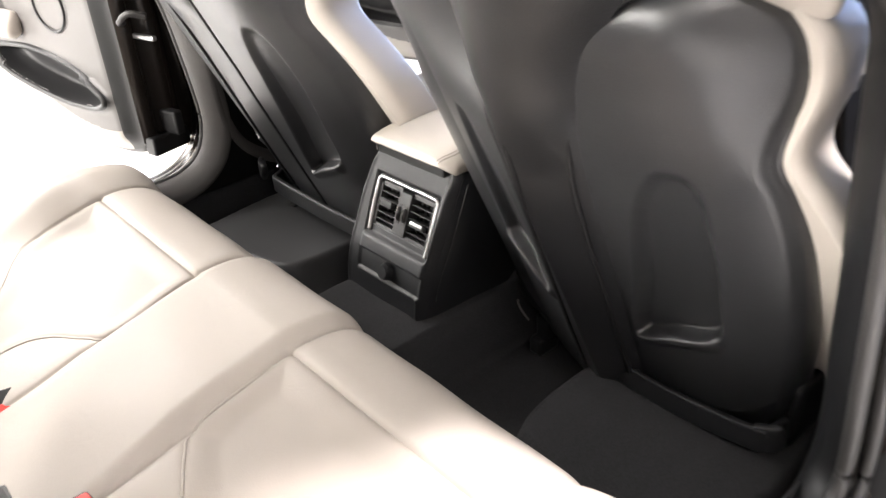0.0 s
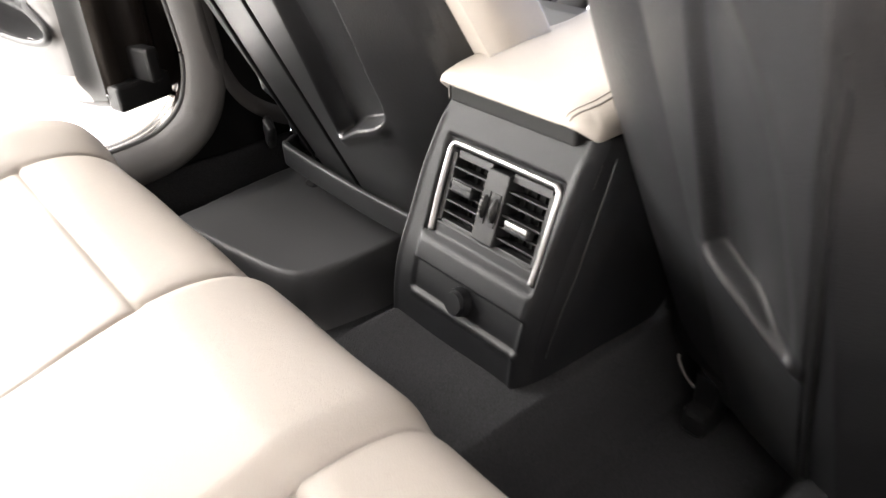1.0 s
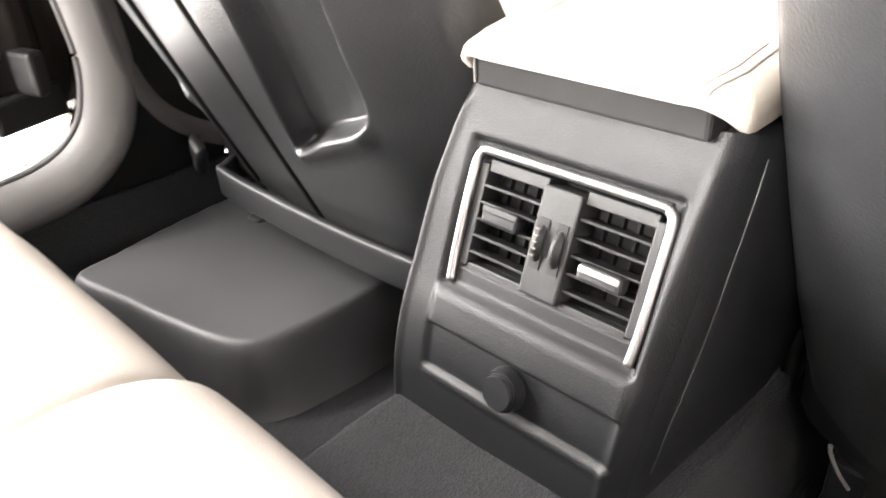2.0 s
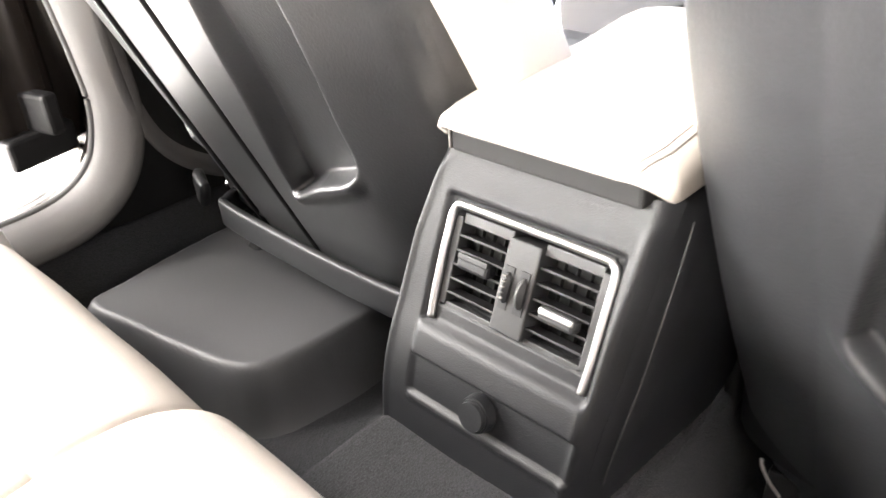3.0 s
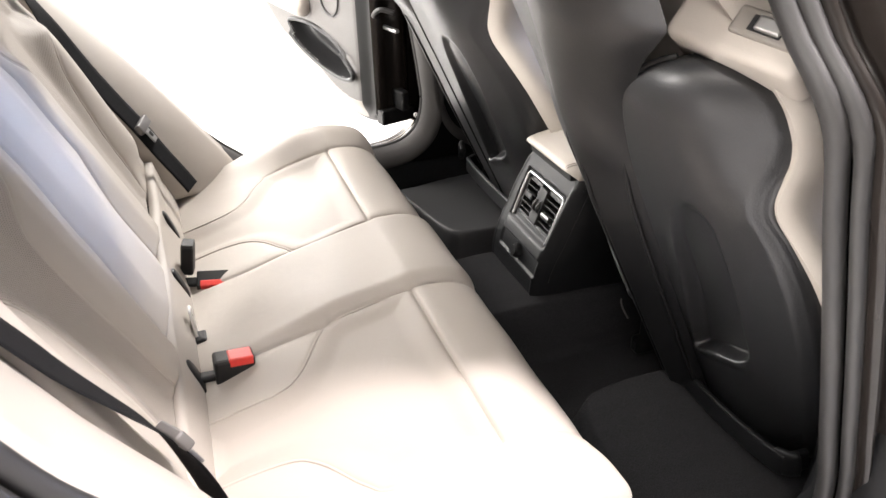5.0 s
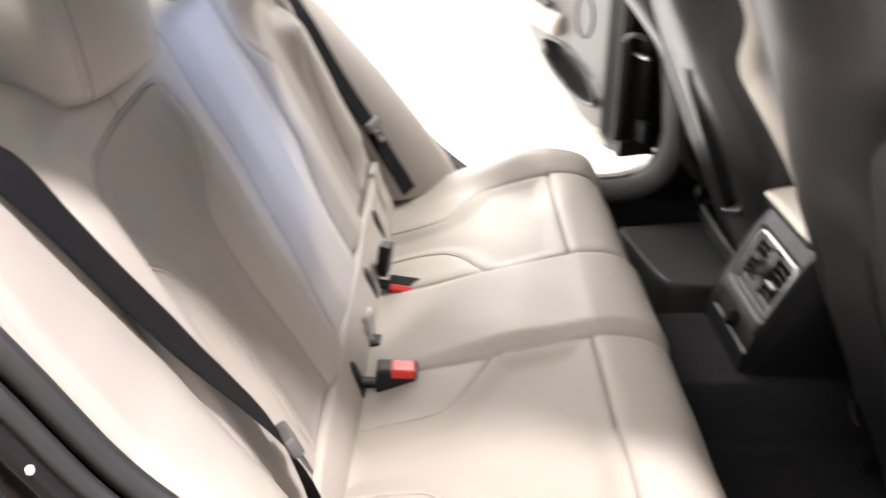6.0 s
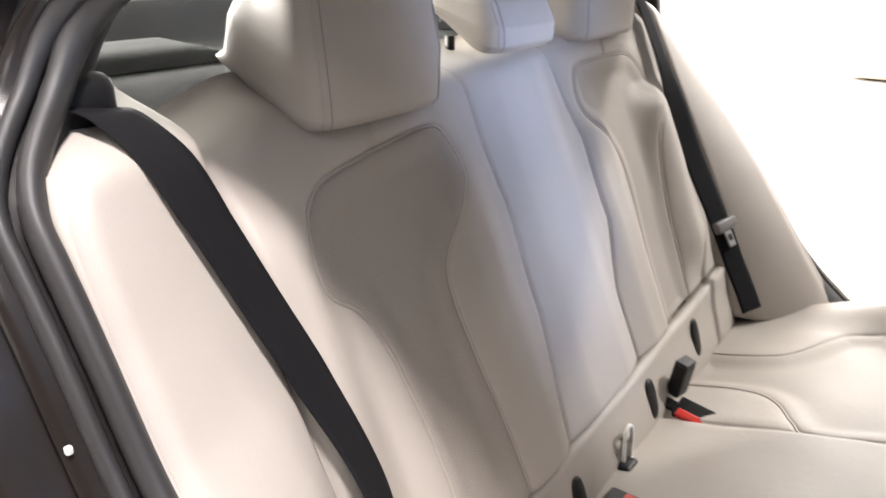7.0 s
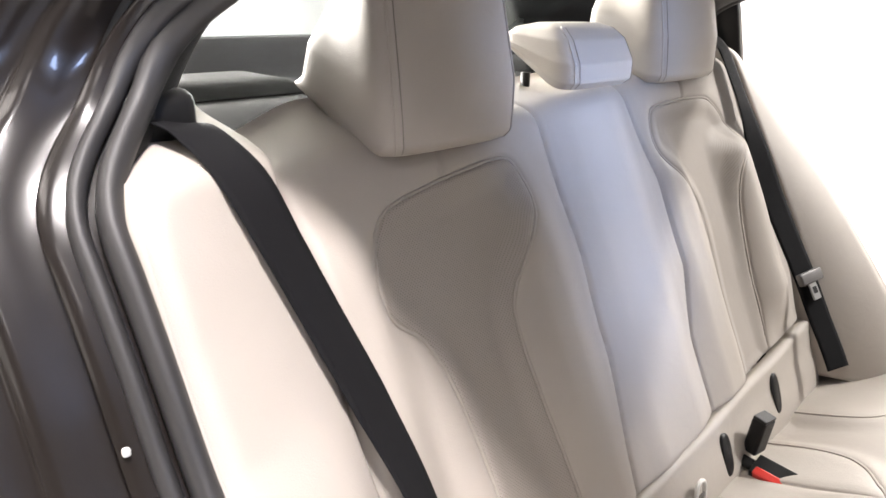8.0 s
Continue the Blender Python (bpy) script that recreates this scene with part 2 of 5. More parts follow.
def sheet(name, P, mat, parent=None, label="", mask=None, ring_u=False, ring_v=False, back=None):
    """A grid of points P[u, v] as a mesh; back: a vector by which a second skin is offset, closing it to a solid."""
    P = np.asarray(P, float)
    nu, nv = P.shape[:2]
    fu, fv = nu if ring_u else nu - 1, nv if ring_v else nv - 1
    i, j = np.meshgrid(np.arange(fu), np.arange(fv), indexing="ij")
    i2, j2 = (i + 1) % nu, (j + 1) % nv
    quads = np.stack([i * nv + j, i2 * nv + j, i2 * nv + j2, i * nv + j2], -1).reshape(-1, 4)
    if mask is not None:
        quads = quads[mask.reshape(-1)]
    verts = P.reshape(-1, 3)
    if back is not None:
        count = len(verts)
        edges = {}
        for q in quads:
            for a, b in zip(q, np.roll(q, -1)):
                if (b, a) in edges:
                    del edges[(b, a)]
                else:
                    edges[(a, b)] = 1
        sides = np.array([(b, a, a + count, b + count) for a, b in edges]).reshape(-1, 4)
        verts = np.concatenate([verts, verts + np.asarray(back, float).reshape(-1, 3) if np.asarray(back).ndim > 1 else verts + np.asarray(back, float)])
        quads = np.concatenate([quads, quads[:, ::-1] + count, sides]) if len(sides) else np.concatenate([quads, quads[:, ::-1] + count])
    used = np.unique(quads)
    remap = np.zeros(len(verts), int)
    remap[used] = np.arange(len(used))
    return raw_part(name, verts[used], remap[quads].tolist(), mat, parent, label)


def tube(name, pts, r, mat, parent=None, label="", closed=False, sides=10, sx=1.0, p=2.0):
    """A round bar along points; r a number or one for each point; sx flattens it sideways."""
    pts = np.asarray(pts, float)
    n = len(pts)
    r = np.broadcast_to(np.asarray(r, float), (n,))
    tan = np.gradient(pts, axis=0) if not closed else np.roll(pts, -1, 0) - np.roll(pts, 1, 0)
    tan /= np.linalg.norm(tan, axis=1)[:, None] + 1e-12
    up = np.array((0.0, 0.0, 1.0)) if abs(tan[:, 2]).mean() < 0.9 else np.array((1.0, 0.0, 0.0))
    if abs(tan[:, 1]).max() < 0.3:
        up = np.array((0.0, 1.0, 0.0))
    s = np.cross(tan, up)
    s /= np.linalg.norm(s, axis=1)[:, None] + 1e-12
    w = np.cross(s, tan)
    a = np.linspace(0, 2 * math.pi, sides, endpoint=False)
    P = pts[:, None] + (s[:, None] * (np.sign(np.cos(a)) * np.abs(np.cos(a)) ** (2 / p))[None, :, None] * sx + w[:, None] * (np.sign(np.sin(a)) * np.abs(np.sin(a)) ** (2 / p))[None, :, None]) * r[:, None, None]
    verts = P.reshape(-1, 3).tolist()
    faces = []
    for i in range(n if closed else n - 1):
        for j in range(sides):
            k, m = (i + 1) % n, (j + 1) % sides
            faces.append((i * sides + j, i * sides + m, k * sides + m, k * sides + j))
    if not closed:
        faces += [tuple(range(sides))[::-1], tuple((n - 1) * sides + j for j in range(sides))]
    return raw_part(name, verts, faces, mat, parent, label)


def box_bm(lo, hi, bevel=0.004, segs=2):
    bm = bmesh.new()
    bmesh.ops.create_cube(bm, size=1)
    for v in bm.verts:
        v.co = Vector([(lo[k] + hi[k]) / 2 + v.co[k] * (hi[k] - lo[k]) for k in range(3)])
    if bevel:
        bmesh.ops.bevel(bm, geom=bm.edges[:], offset=bevel, segments=segs, affect="EDGES", profile=0.5)
    return bm


def loft(name, rings, mat, parent=None, label="", cap=True):
    """Closed rings of equal count, joined."""
    R = np.asarray(rings, float)
    nu, nv = R.shape[:2]
    faces = []
    for i in range(nu - 1):
        for j in range(nv):
            m = (j + 1) % nv
            faces.append((i * nv + j, i * nv + m, (i + 1) * nv + m, (i + 1) * nv + j))
    if cap:
        faces += [tuple(range(nv))[::-1], tuple((nu - 1) * nv + j for j in range(nv))]
    return raw_part(name, R.reshape(-1, 3), faces, mat, parent, label)


def rounded(w, h, n=24, p=4.0):
    """Outline of a rounded rectangle, half sizes w and h."""
    a = np.linspace(0, 2 * math.pi, n, endpoint=False)
    c, s = np.cos(a), np.sin(a)
    return np.sign(c) * np.abs(c) ** (2 / p) * w, np.sign(s) * np.abs(s) ** (2 / p) * h


# ---- showroom ----
floor = sheet("floor", [[(x, y, 0.0) for y in (-9, 9)] for x in (-10, 10)], M_FLOOR, back=(0, 0, -0.1))
tagged(floor, "glossy white showroom floor", "floor", kind="structure")
for nm, lo, hi in (("wall_north", (-10, 9, 0), (10, 9.2, 4.5)), ("wall_south", (-10, -9.2, 0), (10, -9, 4.5)), ("wall_east", (10, -9, 0), (10.2, 9, 4.5)), ("wall_west", (-10.2, -9, 0), (-10, 9, 4.5))):
    tagged(part(nm, box_bm(lo, hi, 0), M_WALL if nm != "wall_south" else M_TAUPE_WALL), "plain white showroom wall" if nm != "wall_south" else "unseen taupe wall that darkens the near side", "wall", kind="structure")
tagged(part("ceiling", box_bm((-10, -9, 4.5), (10, 9, 4.6), 0), M_WALL), "plain white showroom ceiling", "ceiling", kind="structure")
counter = thing("display_counter", "pale wooden display counter on the showroom floor", "counter")
part("counter_body", box_bm((-1.55, 7.6, 0.02), (1.2, 8.3, 1.05), 0.01), M_WOOD, counter)
part("counter_top", box_bm((-1.6, 7.55, 1.05), (1.25, 8.35, 1.09), 0.008), M_WOOD, counter)

# ---- car body ----
# outline of the rear door opening in the plane of the car's side, (x, z)
OPENING = [(-0.11, 1.25), (-0.062, 1.04), (-0.032, 0.91), (-0.002, 0.80), (0.030, 0.68), (0.055, 0.58), (0.079, 0.48), (0.080, 0.42), (0.045, 0.390), (-0.03, 0.384), (-0.12, 0.386), (-0.28, 0.396), (-0.44, 0.424), (-0.53, 0.487), (-0.60, 0.567),
           (-0.675, 0.66), (-0.745, 0.735), (-0.797, 0.80), (-0.845, 0.89), (-0.885, 0.96), (-0.93, 1.03), (-0.955, 1.08), (-0.95, 1.125), (-0.90, 1.165), (-0.78, 1.225), (-0.55, 1.29), (-0.32, 1.318), (-0.18, 1.31)]
# the far side's opening sits a little further forward at its foot and further back at its shoulder
PILLAR_FAR = [(-0.13, 1.25), (-0.085, 1.04), (-0.058, 0.91), (-0.026, 0.81), (-0.006, 0.69), (0.005, 0.60), (0.008, 0.55), (0.0, 0.505), (-0.018, 0.47), (-0.052, 0.444), (-0.10, 0.431), (-0.19, 0.426), (-0.28, 0.42), (-0.44, 0.428)]
OPENING_FAR = [(x + (float(np.interp(z, [0.45, 0.567, 0.66, 0.735, 0.80, 0.89, 0.965, 1.03, 1.08, 1.165, 1.22], [0.0, -0.014, -0.006, 0.006, 0.006, -0.03, -0.058, -0.078, -0.10, -0.08, 0.0])) if x < -0.5 else 0.0), z) for x, z in PILLAR_FAR + OPENING[13:]]
FRONT_OPENING = [(0.10, 1.2), (0.06, 1.0), (0.075, 0.72), (0.09, 0.55), (0.14, 0.47), (0.25, 0.43), (0.5, 0.42), (0.8, 0.43), (0.93, 0.48), (0.99, 0.6), (1.0, 0.8), (0.88, 0.98), (0.6, 1.17), (0.35, 1.26), (0.18, 1.26)]


class Rim:
    """A door opening's outline with its outward directions."""

    def __init__(self, pts):
        self.p = curve_points(pts, 8, closed=True)
        t = np.roll(self.p, -1, 0) - np.roll(self.p, 1, 0)
        n = np.stack([t[:, 1], -t[:, 0]], -1)
        self.n = n / np.linalg.norm(n, axis=1)[:, None]
        if (self.n[0] @ (self.p[0] - self.p.mean(0))) < 0:
            self.n = -self.n

    def at(self, off, y):
        """The outline moved outward by off, at y; above the waist line the side leans inward."""
        q = self.p + self.n * off
        lean = 0.62 * np.maximum(0, q[:, 1] - 0.97) * smooth(0.95, 1.08, q[:, 1])
        return np.stack([q[:, 0], np.sign(y) * (abs(y) - lean), q[:, 1]], -1)

    def band(self, profile, side):
        return np.array([self.at(off, side * y) for off, y in profile])


REAR, REAR_FAR, FRONT = Rim(OPENING), Rim(OPENING_FAR), Rim(FRONT_OPENING)
body = thing("car_body", "glossy black car body shell with open doors", "car body")
JAMB = [(0.012, 0.74), (0.017, 0.765), (0.022, 0.778), (0.026, 0.787), (0.030, 0.787), (0.0325, 0.776), (0.040, 0.772), (0.0445, 0.778), (0.047, 0.80), (0.050, 0.821), (0.054, 0.829), (0.064, 0.831), (0.0675, 0.835), (0.069, 0.852), (0.072, 0.867), (0.079, 0.873), (0.092, 0.876)]
SKIN = [(0.092, 0.876), (0.098, 0.8805), (0.102, 0.884), (0.107, 0.8855), (0.13, 0.886), (0.17, 0.884), (0.21, 0.878)]
JAMB_FAR = [(off * 0.45 + 0.004, y) for off, y in JAMB[:-1]] + [(0.06, 0.874), JAMB[-1]]
TRIM = [(0.002, 0.742), (0.003, 0.734), (0.008, 0.724), (0.016, 0.712), (0.03, 0.698), (0.05, 0.688), (0.09, 0.684), (0.13, 0.682)]
for rim, sides in ((REAR, (-1,)), (REAR_FAR, (1,)), (FRONT, (1,))):
    for side in sides:
        sheet("door_jamb", rim.band(JAMB if side < 0 else JAMB_FAR, side), M_PAINT, body, ring_v=True)
        if rim is not FRONT:
            sheet("side_panel", rim.band(SKIN, side), M_PAINT, body, ring_v=True)
        if rim is REAR_FAR:
            sheet("side_lining", rim.band([(0.050, 0.692), (0.056, 0.701), (0.12, 0.704), (0.2, 0.706)], side), M_SHELF, body, "black carpet lining beside the pillar", ring_v=True)
        # same trim on both sides; the near one's shade is put into a blacker colour
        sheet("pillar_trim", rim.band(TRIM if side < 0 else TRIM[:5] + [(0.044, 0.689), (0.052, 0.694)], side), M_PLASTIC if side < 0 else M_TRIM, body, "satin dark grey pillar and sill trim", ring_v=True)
        for off, y, r, sx in ((0.001, 0.745, 0.0135, 0.8), (0.013, 0.765, 0.010, 0.8)) if side < 0 else ((0.005, 0.746, 0.008, 0.8),):
            tube("rubber_seal", rim.at(off, side * y), r, M_RUBBER, body, closed=True, sx=sx)

part("jamb_plug", box_bm((-0.841, -0.786, 0.830), (-0.835, -0.780, 0.837), 0.002, 2), M_TAG, body, "small white plastic plug in the door jamb")

# roof and headliner
roof = np.array([[(x, y, 1.41 - 0.06 * abs(y / 0.56) ** 4 - 0.06 * (x + 0.1) ** 2) for y in np.linspace(-0.56, 0.56, 25)] for x in np.linspace(-1.15, 0.75, 25)])
sheet("roof", roof + np.array((0, 0, 0.035)), M_PAINT, body)
tagged(sheet("headliner", roof, M_HEADLINER, back=(0, 0, 0.012)), "pale fabric headliner under the roof", "headliner", kind="structure")

# carpeted floor with the transmission tunnel and the raised duct in front of each front seat
X, Y = np.meshgrid(np.concatenate([np.linspace(-0.75, -0.2, 40), np.linspace(-0.195, 0.2, 100), np.linspace(0.21, 1.3, 60)]), np.linspace(-0.70, 0.70, 281), indexing="ij")
AYF = np.abs(Y)
base_z = 0.255 + 0 * X
tunnel = 0.255 + 0.14 * (1 - smooth(0.114, 0.130, AYF))
# moulded duct block in front of each seat, its rear edge running slantwise towards the tunnel
BLOCK = curve_points([(-0.112, 0.628), (-0.098, 0.53), (-0.082, 0.44), (-0.052, 0.345), (0.02, 0.318), (0.15, 0.315), (0.36, 0.315), (0.36, 0.64), (0.16, 0.668), (0.05, 0.662), (-0.05, 0.645)], 4, closed=True).tolist()
gap = dist_to_line(X, AYF, BLOCK + BLOCK[:1]) * np.where(inside(X, AYF, BLOCK), 1, -1)
hump = 0.255 + 0.080 * smooth(-0.032, 0.010, gap)
EDGE_RISE = 0.13 * smooth(0.655, 0.70, AYF)
Z = np.maximum(base_z, tunnel) + EDGE_RISE + 0.0015 * np.sin(X * 40 + Y * 9) * np.sin(Y * 33 - X * 8)
tagged(sheet("carpet", np.stack([X, Y, Z], -1), M_CARPET, back=(0, 0, -0.02)), "charcoal carpet over the car floor and tunnel", "carpet", kind="structure")
cover = (gap[1:, 1:] > -0.05) & (X[1:, 1:] < 0.36)
for sgn in (-1, 1):
    duct = sheet("floor_duct", np.stack([X, Y, hump - 0.010 * (1 - smooth(-0.04, -0.026, gap))], -1), M_DUCT if sgn > 0 else M_CARPET, mask=cover & (Y[1:, 1:] * sgn > 0), back=(0, 0, -0.004))
    tagged(duct, "moulded dark grey air duct cover under the front seat" if sgn > 0 else "raised carpeted duct cover under the front seat", "duct cover", kind="structure")

# ---- rear seat cushion ----
INNER = [(-0.10, 0.143), (-0.312, 0.143), (-0.459, 0.143), (-0.493, 0.172), (-0.533, 0.238), (-0.586, 0.268), (-0.72, 0.268)]
OUTER = [(-0.10, 0.562), (-0.312, 0.56), (-0.459, 0.552), (-0.498, 0.525), (-0.547, 0.452), (-0.596, 0.421), (-0.72, 0.415)]
INNER_C = curve_points(INNER, 5).tolist()
OUTER_C = curve_points(OUTER, 5).tolist()
INSERT = [p for p in INNER_C if p[0] <= -0.312] + [p for p in OUTER_C if p[0] <= -0.312][::-1]


def groove(d, depth, width):
    return -depth * np.exp(-((d / width) ** 2))


def roll_seam(d, depth, width):
    """A sewn seam: a narrow furrow with the padding swelling beside it."""
    return -depth * np.exp(-((d / (width * 0.45)) ** 2)) - 0.6 * depth * np.exp(-((d / (width * 2)) ** 2))


a = np.linspace(0, math.pi / 2, 34)
nose = np.stack([-0.302 + 0.131 * np.cos(a) ** 0.66, 0.40 + 0.1235 * np.sin(a) ** 0.66], -1)
front = np.stack([np.linspace(-0.205, -0.1725, 10), np.linspace(0.25, 0.385, 10)], -1)
xt = np.linspace(-0.306, -0.735, 140)
top = np.stack([xt, 0.5218 + 0.255 * (xt + 0.308)], -1)
prof = np.concatenate([front, nose, top])
tp = np.gradient(prof, axis=0)
tp /= np.linalg.norm(tp, axis=1)[:, None]
nrm = np.stack([tp[:, 1], -tp[:, 0]], -1)
if nrm[80, 1] < 0:
    nrm = -nrm
ys = np.linspace(-0.715, 0.715, 421)
PX, YY = np.meshgrid(prof[:, 0], ys, indexing="ij")
AY = np.abs(YY)
on_top = smooth(0.43, 0.515, prof[:, 1])[:, None] * np.where(PX < -0.18, 1, 0)
rear = smooth(-0.30, -0.62, PX)
D = (0.010 + 0.022 * rear) * (1 - smooth(0.108, 0.146, AY)) * on_top
D += 0.038 * smooth(0.55, 0.64, AY) * on_top * (0.35 + 0.65 * smooth(-0.22, -0.42, PX))
D += -0.010 * smooth(0.0, 0.05, dist_to_line(PX, AY, INSERT + INSERT[:1])) * inside(PX, AY, INSERT)
for ln, dp in ((INNER_C, 0.006), (OUTER_C, 0.006), ([(-0.312, 0.143), (-0.312, 0.56)], 0.0045)):
    D += roll_seam(dist_to_line(PX, AY, ln), dp, 0.0065) * (0.12 + 0.88 * on_top)
D += roll_seam(AY - 0.143, 0.005, 0.007) * smooth(-0.455, -0.47, PX)
D += 0.03 * smooth(0.60, 0.68, AY) * smooth(-0.48, -0.64, PX) * on_top
D -= 0.07 * smooth(0.665, 0.71, AY) ** 2
D += 0.0014 * np.sin(PX * 37 + YY * 11) * np.sin(YY * 23 - PX * 9)
C = np.stack([prof[:, 0][:, None] + nrm[:, 0][:, None] * D, YY, prof[:, 1][:, None] + nrm[:, 1][:, None] * D], -1)
mx, my = (PX[1:, 1:] + PX[:-1, :-1]) / 2, (YY[1:, 1:] + YY[:-1, :-1]) / 2
ins = inside(mx, np.abs(my), INSERT) & (prof[1:, 1] < 0.52)[:, None] & (np.arange(len(prof) - 1) > 42)[:, None]
bench = thing("rear_bench", "ivory leather rear seat with three headrests and stitched panels", "car seat")
sheet("cushion_cover", C, M_LEATHER, bench, mask=~ins)
sheet("seat_panel", C, M_INSERT, bench, "taupe perforated leather seat panel", mask=ins & (my < 0))
sheet("seat_panel", C, M_INSERT, bench, "taupe perforated leather seat panel", mask=ins & (my > 0))

# ---- rear backrest ----
SLOPE = 0.431
BN = np.array((1, 0, SLOPE)) / math.hypot(1, SLOPE)


def back_plane(z):
    return -0.681 - SLOPE * (z - 0.402)


def rise_of(y):
    """The backrest stands a little higher towards the far side."""
    return 0.06 * (y + 0.33)


BACK_R = [(0.261, 0.48), (0.262, 0.563), (0.275, 0.698), (0.281, 0.77), (0.268, 0.81), (0.225, 0.85), (0.188, 0.885), (0.184, 0.92), (0.206, 0.957), (0.25, 0.963)]
BACK_L = [(0.396, 0.48), (0.396, 0.621), (0.412, 0.745), (0.437, 0.81), (0.478, 0.845), (0.487, 0.875), (0.47, 0.917), (0.448, 0.94), (0.42, 0.951), (0.34, 0.959)]
BACK = curve_points(BACK_R, 5).tolist() + curve_points(BACK_L, 5).tolist()[::-1]
ZZ, YB = np.meshgrid(np.linspace(0.485, 1.062, 250), np.linspace(-0.60, 0.60, 401), indexing="ij")
AB = np.abs(YB)
SEC = np.where(YB < 0, np.interp(ZZ, [0.50, 0.67, 0.83, 0.92, 1.04], [0.140, 0.110, 0.106, 0.113, 0.116]), np.interp(ZZ, [0.50, 0.62, 0.72, 0.86, 1.0], [0.124, 0.130, 0.160, 0.160, 0.130]))
D = 0.010 * (1 - smooth(0.05, 0.118, AB))
bolster = smooth(0.455, 0.53, AB) * (1 - smooth(0.90, 1.03, ZZ)) * smooth(0.46, 0.56, ZZ)
lobe = smooth(0.375, 0.455, AB) * (1 - smooth(0.84, 0.90, ZZ)) * smooth(0.50, 0.60, ZZ)
D += np.where(YB < 0, 0.032 * bolster, 0.034 * lobe * (1 - 0.7 * smooth(0.46, 0.54, AB)))
D += 0.012 * smooth(0.13, 0.19, AB) * (1 - smooth(0.225, 0.285, AB)) * (1 - smooth(0.84, 0.94, ZZ))
D += -0.010 * smooth(0.0, 0.04, dist_to_line(AB, ZZ, BACK + BACK[:1])) * inside(AB, ZZ, BACK)
D += roll_seam(dist_to_line(AB, ZZ, BACK), 0.0045, 0.006)
D += roll_seam(AB - SEC, 0.006, 0.007)
D -= 0.085 * smooth(0.55, 0.60, AB) ** 1.6
D -= 0.075 * smooth(0.972, 1.062, ZZ) ** 1.9
D -= 0.03 * (1 - smooth(0.485, 0.51, ZZ)) ** 2
D += 0.0013 * np.sin(ZZ * 31 + YB * 13) * np.sin(YB * 19 - ZZ * 7)
# horizontal stub seam between headrest and panel
D += groove(AB - 0.335, 0.0035, 0.004) * smooth(0.958, 0.962, ZZ) * (1 - smooth(0.995, 1.0, ZZ))
lift = 0.026 * smooth(0.15, 0.28, AB) * (1 - smooth(0.46, 0.585, AB)) * smooth(0.98, 1.062, ZZ)
B = np.stack([back_plane(ZZ) - SLOPE * rise_of(YB), YB, ZZ + lift + rise_of(YB)], -1) + D[..., None] * BN
mz, my = (ZZ[1:, 1:] + ZZ[:-1, :-1]) / 2, (YB[1:, 1:] + YB[:-1, :-1]) / 2
mi = inside(np.abs(my), mz, BACK)
sec = np.abs(my) < (SEC[1:, 1:] + SEC[:-1, :-1]) / 2
backrest = bench
sheet("centre_section", B, M_LEATHER, backrest, mask=sec)
for sgn in (-1, 1):
    sheet("side_section", B, M_LEATHER, backrest, mask=~sec & ~mi & (my * sgn > 0))
    sheet("back_panel", B, M_INSERT_BACK, backrest, "taupe perforated leather back panel", mask=mi & (my * sgn > 0))
sheet("back_board", (B - BN * 0.075)[::6, ::8], M_SHELF, backrest, "black felt back of the seat", back=BN * -0.02)


def surface_line(G, U, V, us, vs):
    """Points of the grid G at the parameters (us, vs); U and V are its axes."""
    iu = np.interp(us, U, np.arange(len(U))) if U[0] < U[-1] else np.interp(us, U[::-1], np.arange(len(U))[::-1])
    iv = np.interp(vs, V, np.arange(len(V)))
    a0, b0 = np.clip(iu.astype(int), 0, len(U) - 2), np.clip(iv.astype(int), 0, len(V) - 2)
    fa, fb = (iu - a0)[:, None], (iv - b0)[:, None]
    return (1 - fa) * (1 - fb) * G[a0, b0] + fa * (1 - fb) * G[a0 + 1, b0] + (1 - fa) * fb * G[a0, b0 + 1] + fa * fb * G[a0 + 1, b0 + 1]


outline = np.array(BACK)
cushion_lines = [np.array([p for p in INNER_C if p[0] < -0.31]), np.array([p for p in OUTER_C if p[0] < -0.31])]
for sgn in (-1, 1):
    tube("seam_piping", surface_line(B, ZZ[:, 0], YB[0], outline[:, 1], sgn * outline[:, 0])[2:-2] + BN * 0.0012, 0.0024, M_LEATHER, bench, sides=6)
    for ln in cushion_lines:
        pts = surface_line(C[44:], prof[44:, 0], ys, ln[:, 0], sgn * ln[:, 1])
        tube("seam_piping", pts + np.array((0, 0, 0.0008)), 0.0024, M_LEATHER, bench, sides=6)
# leather flap between backrest and cushion
FZ, FY = np.meshgrid(np.linspace(0.38, 0.497, 16), np.linspace(-0.57, 0.57, 191), indexing="ij")
FZ = 0.38 + (FZ - 0.38) * (1 + rise_of(FY) / 0.117)
FX = -0.700 - 0.25 * (FZ - 0.43) + 0.008 * np.sin(np.clip((FZ - 0.38) / 0.117, 0, 1) * math.pi) + 0.0015 * np.sin(FY * 21)
sheet("lower_flap", np.stack([FX, FY, FZ], -1), M_LEATHER, backrest, back=(-0.02, 0, 0))


